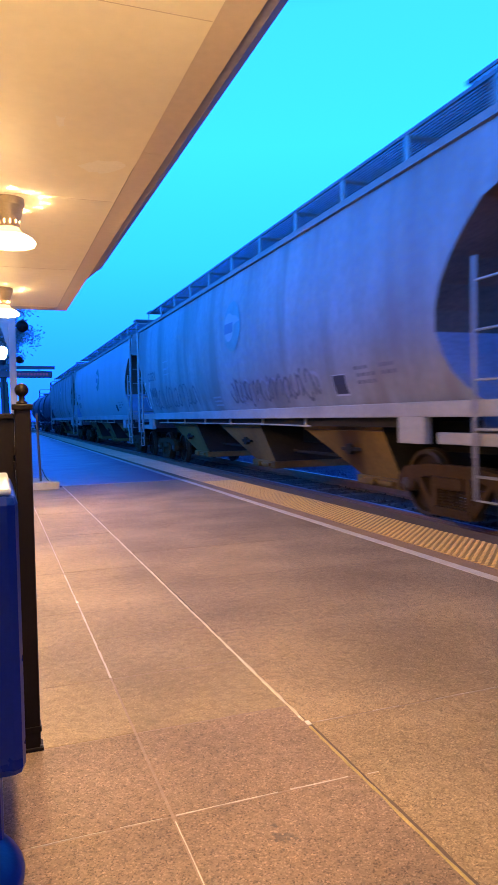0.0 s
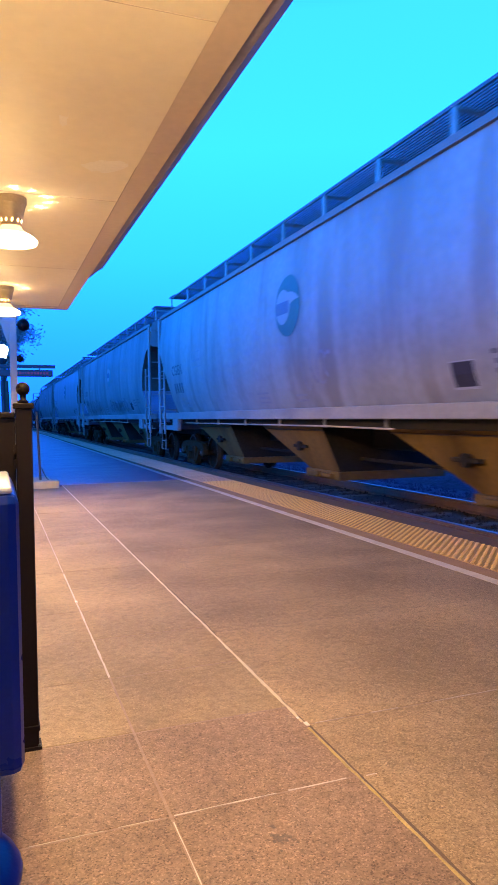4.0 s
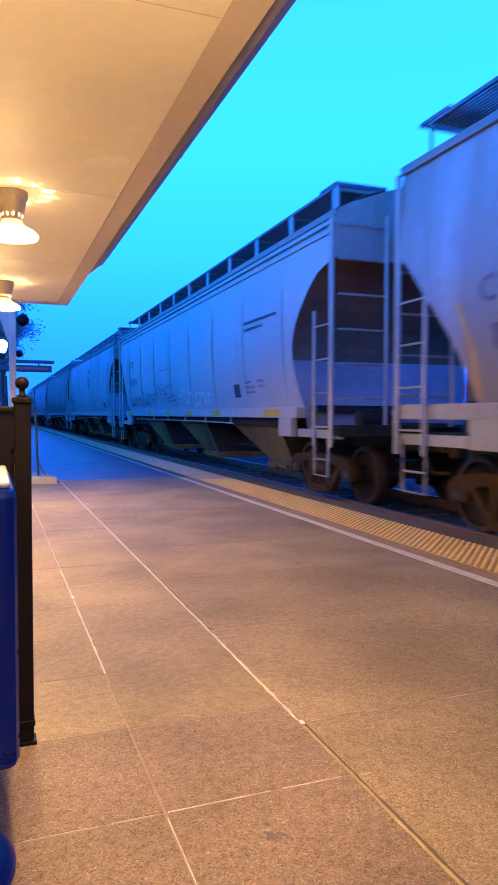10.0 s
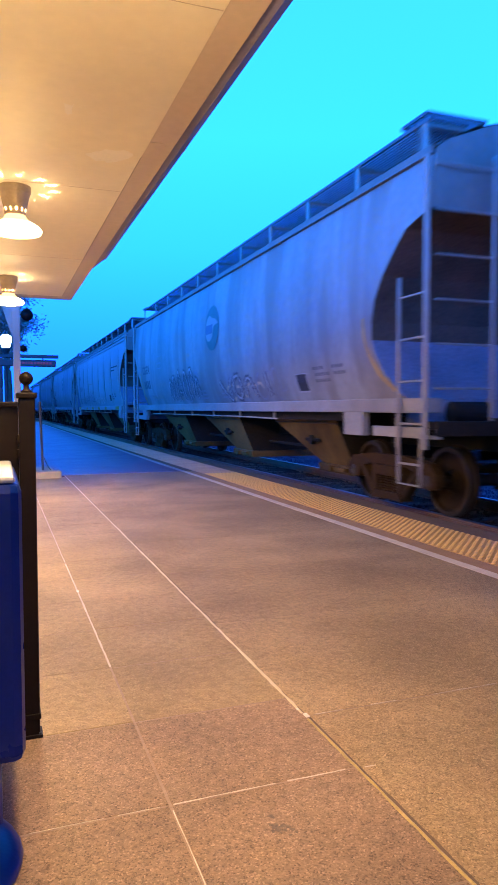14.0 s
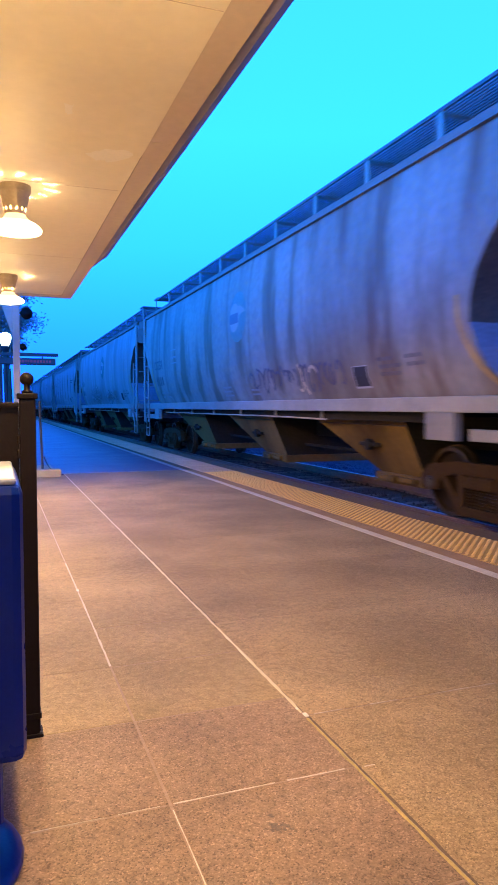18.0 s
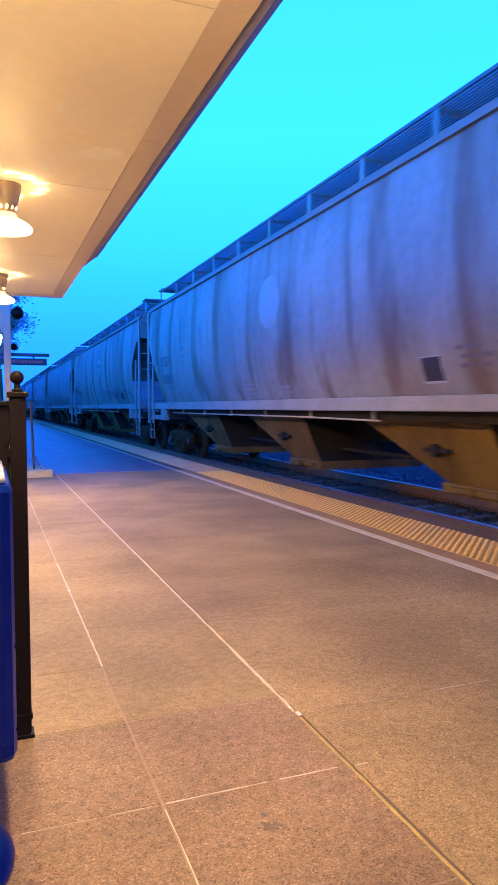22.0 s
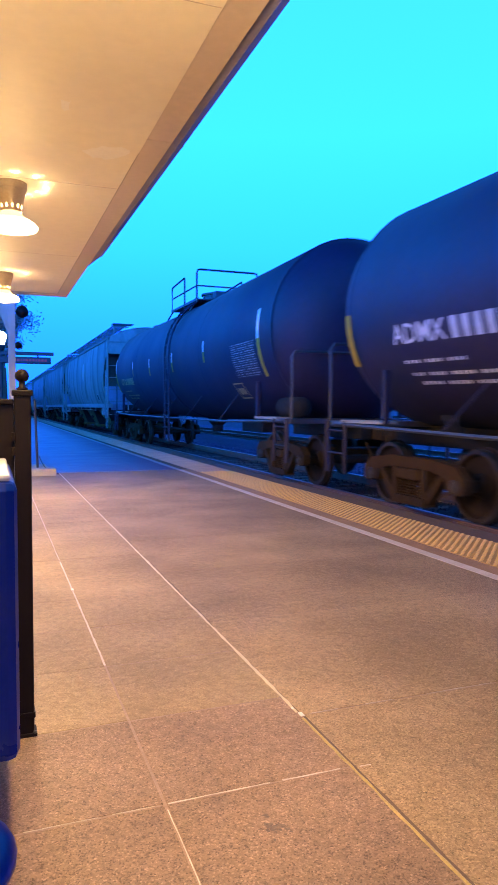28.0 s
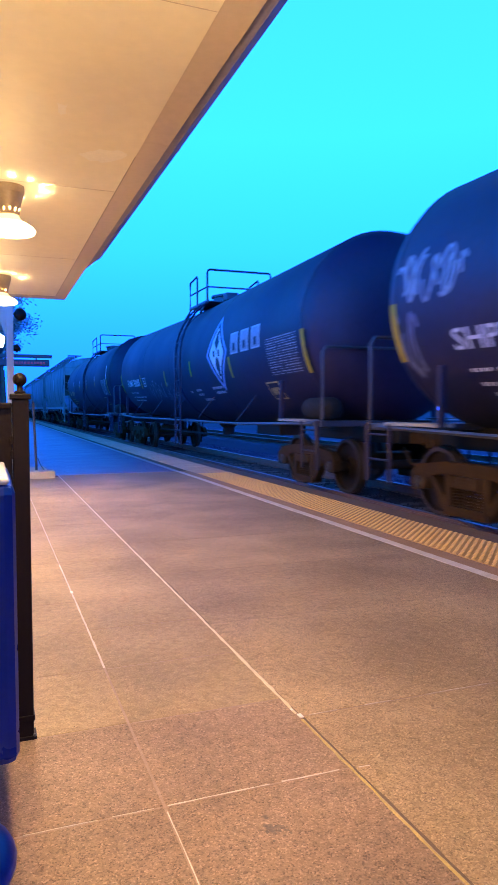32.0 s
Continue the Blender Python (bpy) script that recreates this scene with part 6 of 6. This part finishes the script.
# hand-sprayed lines on two of the hoppers, as (y, z) along the side
TAG = [
    [(3.07, 1.83), (2.87, 1.87), (2.54, 1.87)], [(3.07, 1.73), (2.78, 1.71)], [(2.97, 1.64), (2.91, 1.44)],
    [(2.59, 2.06), (2.47, 2.12), (2.25, 2.06)], [(2.56, 2.03), (2.41, 1.63)], [(2.19, 1.99), (1.95, 2.01)],
    [(2.08, 1.92), (1.92, 1.54)], [(1.92, 2.13), (1.76, 2.10), (1.64, 2.14)], [(1.92, 1.91), (1.61, 1.96), (1.40, 1.84), (1.64, 1.82), (1.33, 1.86)],
    [(1.19, 2.03), (0.99, 2.05), (0.68, 2.07)], [(1.40, 2.15), (1.26, 1.93)], [(1.54, 1.73), (1.05, 1.73), (0.50, 1.79)],
    [(1.51, 1.65), (0.99, 1.65), (0.42, 1.67)], [(0.68, 1.52), (0.42, 1.57)], [(0.99, 1.86), (0.80, 1.77)],
]
BUBBLES = [
    [(3.50, 1.50), (3.52, 1.80), (3.38, 2.02), (3.22, 1.85), (3.30, 1.55)], [(3.10, 1.52), (3.12, 1.95), (2.95, 2.12), (2.85, 1.80), (2.90, 1.50)],
    [(2.70, 1.50), (2.62, 1.95), (2.42, 2.22), (2.28, 1.90), (2.20, 1.50)], [(2.52, 1.72), (2.36, 1.70)], [(2.05, 1.52), (2.02, 2.00), (1.84, 2.20), (1.70, 1.95), (1.68, 1.50)],
    [(1.50, 1.55), (1.48, 2.00), (1.30, 2.24), (1.16, 2.02), (1.22, 1.60)], [(1.00, 1.52), (0.98, 1.88), (0.82, 1.98), (0.70, 1.60)],
]
ROUNDS = [
    [(-0.85, 1.85), (-1.05, 1.68), (-1.35, 1.47), (-1.45, 1.75), (-1.55, 1.90)], [(-1.75, 1.90), (-1.65, 1.62), (-1.90, 1.50), (-2.10, 1.70), (-2.00, 1.92), (-1.75, 1.90)],
    [(-2.30, 1.52), (-2.38, 1.80), (-2.58, 1.86), (-2.75, 1.70), (-2.80, 1.50)], [(-3.40, 1.93), (-3.46, 1.72), (-3.50, 1.52)],
]


# the train, from its head to its tail: (place along the train, length over couplers, builder)
def train():
    cars = []

    def add(front, pitch, car):
        cars.append((car, front - pitch / 2))
    add(93.0, 17.5, tank_car(17.5, n_num=6))
    add(75.5, 17.5, tank_car(17.5, n_num=5))
    add(58.0, 18.0, hopper_car(18.0, paint="hopper_old"))
    add(40.0, 18.0, hopper_car(18.0, paint="hopper_pale"))
    add(22.0, 17.86, hopper_car(17.86, paint="hopper_dull", logo="worn", label="grey covered hopper car with dark scrawls along its lower side", logo_y=-0.8, graffiti=(("worn_black", -4.2, -0.4, 1.5, 2.0, 22, 3), ("spray_faint", -4.2, -0.4, 1.5, 2.0, 10, 43), ("worn_black", 2.0, 6.6, 1.5, 2.1, 16, 7), ("spray_pale", 6.6, 7.4, 1.6, 2.4, 3, 8))))
    add(4.14, 17.30, hopper_car(17.30, paint="hopper", label="grey covered hopper car with a teal green disc", logo_y=-0.79, graffiti=(("spray_faint", -2.2, -1.2, 1.7, 2.3, 4, 61),)))
    add(-13.16, 17.67, hopper_car(17.67, "panel", "hopper_pale", label="pale flat-panelled covered hopper car with yellow sill reflectors", logo="", yellow=True, graffiti=(("spray_dark", 4.9, 6.4, 1.55, 1.85, 8, 12), ("spray_dark", 3.2, 4.7, 1.48, 1.95, 9, 14), ("spray_pale", -2.6, 0.2, 1.5, 1.85, 9, 15), ("faded", 6.75, 7.35, 2.55, 3.15, 6, 16))))
    add(-31.10, 17.78, hopper_car(17.78, paint="hopper", label="grey covered hopper car with pale scrawls and a teal green disc", logo_y=-0.56, graffiti=(("spray_faint", 0.6, 3.4, 1.50, 2.2, 6, 21), ("spray_tan", -3.3, -1.2, 1.48, 1.8, 5, 22), ("spray_faint", -4.3, -2.6, 1.48, 2.0, 5, 23)), yellow=None))
    add(-48.88, 17.85, hopper_car(17.85, paint="hopper_old", label="rust-stained grey covered hopper car with a worn teal disc", logo="worn", logo_y=-0.4, graffiti=(("spray_dark", -4.4, -0.8, 1.55, 1.95, 20, 25), ("spray_tan", -3.6, -2.8, 1.5, 2.0, 3, 45)), yellow=None))
    add(-66.73, 17.82, hopper_car(17.82, paint="hopper_old", label="stained grey covered hopper car with a faded pale disc", logo="pale", logo_y=-0.65, yellow=None))
    add(-84.55, 17.45, tank_car(17.45, "mark_gold", "black tank car with amber stencils and a top platform", placard=True, n_num=6, size=(1.57, 2.62), deck=(2.0, -0.60), text_y=2.03, shift=0.62, sag=0.07, code="UTLX", yellow=((1.86, 2.25, 2.75), (4.35, 2.32, 2.78), (-3.6, 2.30, 2.76), (-0.82, 2.25, 2.73))))
    add(-102.0, 17.60, tank_car(17.60, "mark_white", "black tank car with a white diamond and white stencils", diamond=True, placard=True, sag=0.12, code="ADMX", text_y=2.22, yellow=((4.35, 1.98, 2.40), (-1.37, 2.15, 2.50), (1.20, 2.00, 2.40), (-4.15, 1.97, 2.37))))
    add(-119.6, 17.5, tank_car(17.5, "mark_white", "black tank car with pale scrawls at its end", graffiti=True, sag=0.12, code="SHPX", text_y=2.22, text_z=1.92))
    for car, place in cars:
        if "flat-panelled" in car["label"]:
            painted(car, "spray_dark", PANEL_SECTION, TAG, 0.042)
        elif "pale scrawls and" in car["label"]:
            for lines, fill in ((BUBBLES, "spray_pale"), (ROUNDS, "faded")):
                painted(car, "worn_black", SECTION, lines, 0.17, 0.014)
                painted(car, fill, SECTION, lines, 0.06, 0.020)
    return cars


TRAIN = train()
pave()
tactile_row()


# ---- what moves: the train rolls away, its wheels turn ----
SPEED = [(0, 3.70), (4, 3.80), (8, 3.95), (12, 4.0), (18, 4.0), (22, 4.08), (26, 4.12), (32, 4.12)]


def travelled(t):
    s, (t0, v0) = 0.0, SPEED[0]
    for t1, v1 in SPEED[1:]:
        u = min(t, t1)
        if u > t0:
            vu = v0 + (v1 - v0) * (u - t0) / (t1 - t0)
            s += (v0 + vu) / 2 * (u - t0)
        t0, v0 = t1, v1
    return s


def motions():
    for car, place in TRAIN:
        walk(car, [(t, pose(TRACK_X, place + travelled(t), RAIL_Z)) for t in range(0, 33)])
    steps = [k * 0.1 for k in range(321)]
    for w, y in WHEELSETS:
        walk(w, [(t, pose(0, y, AXLE_Z, -math.degrees(travelled(t) / 0.42), 0, 0)) for t in steps])


motions()
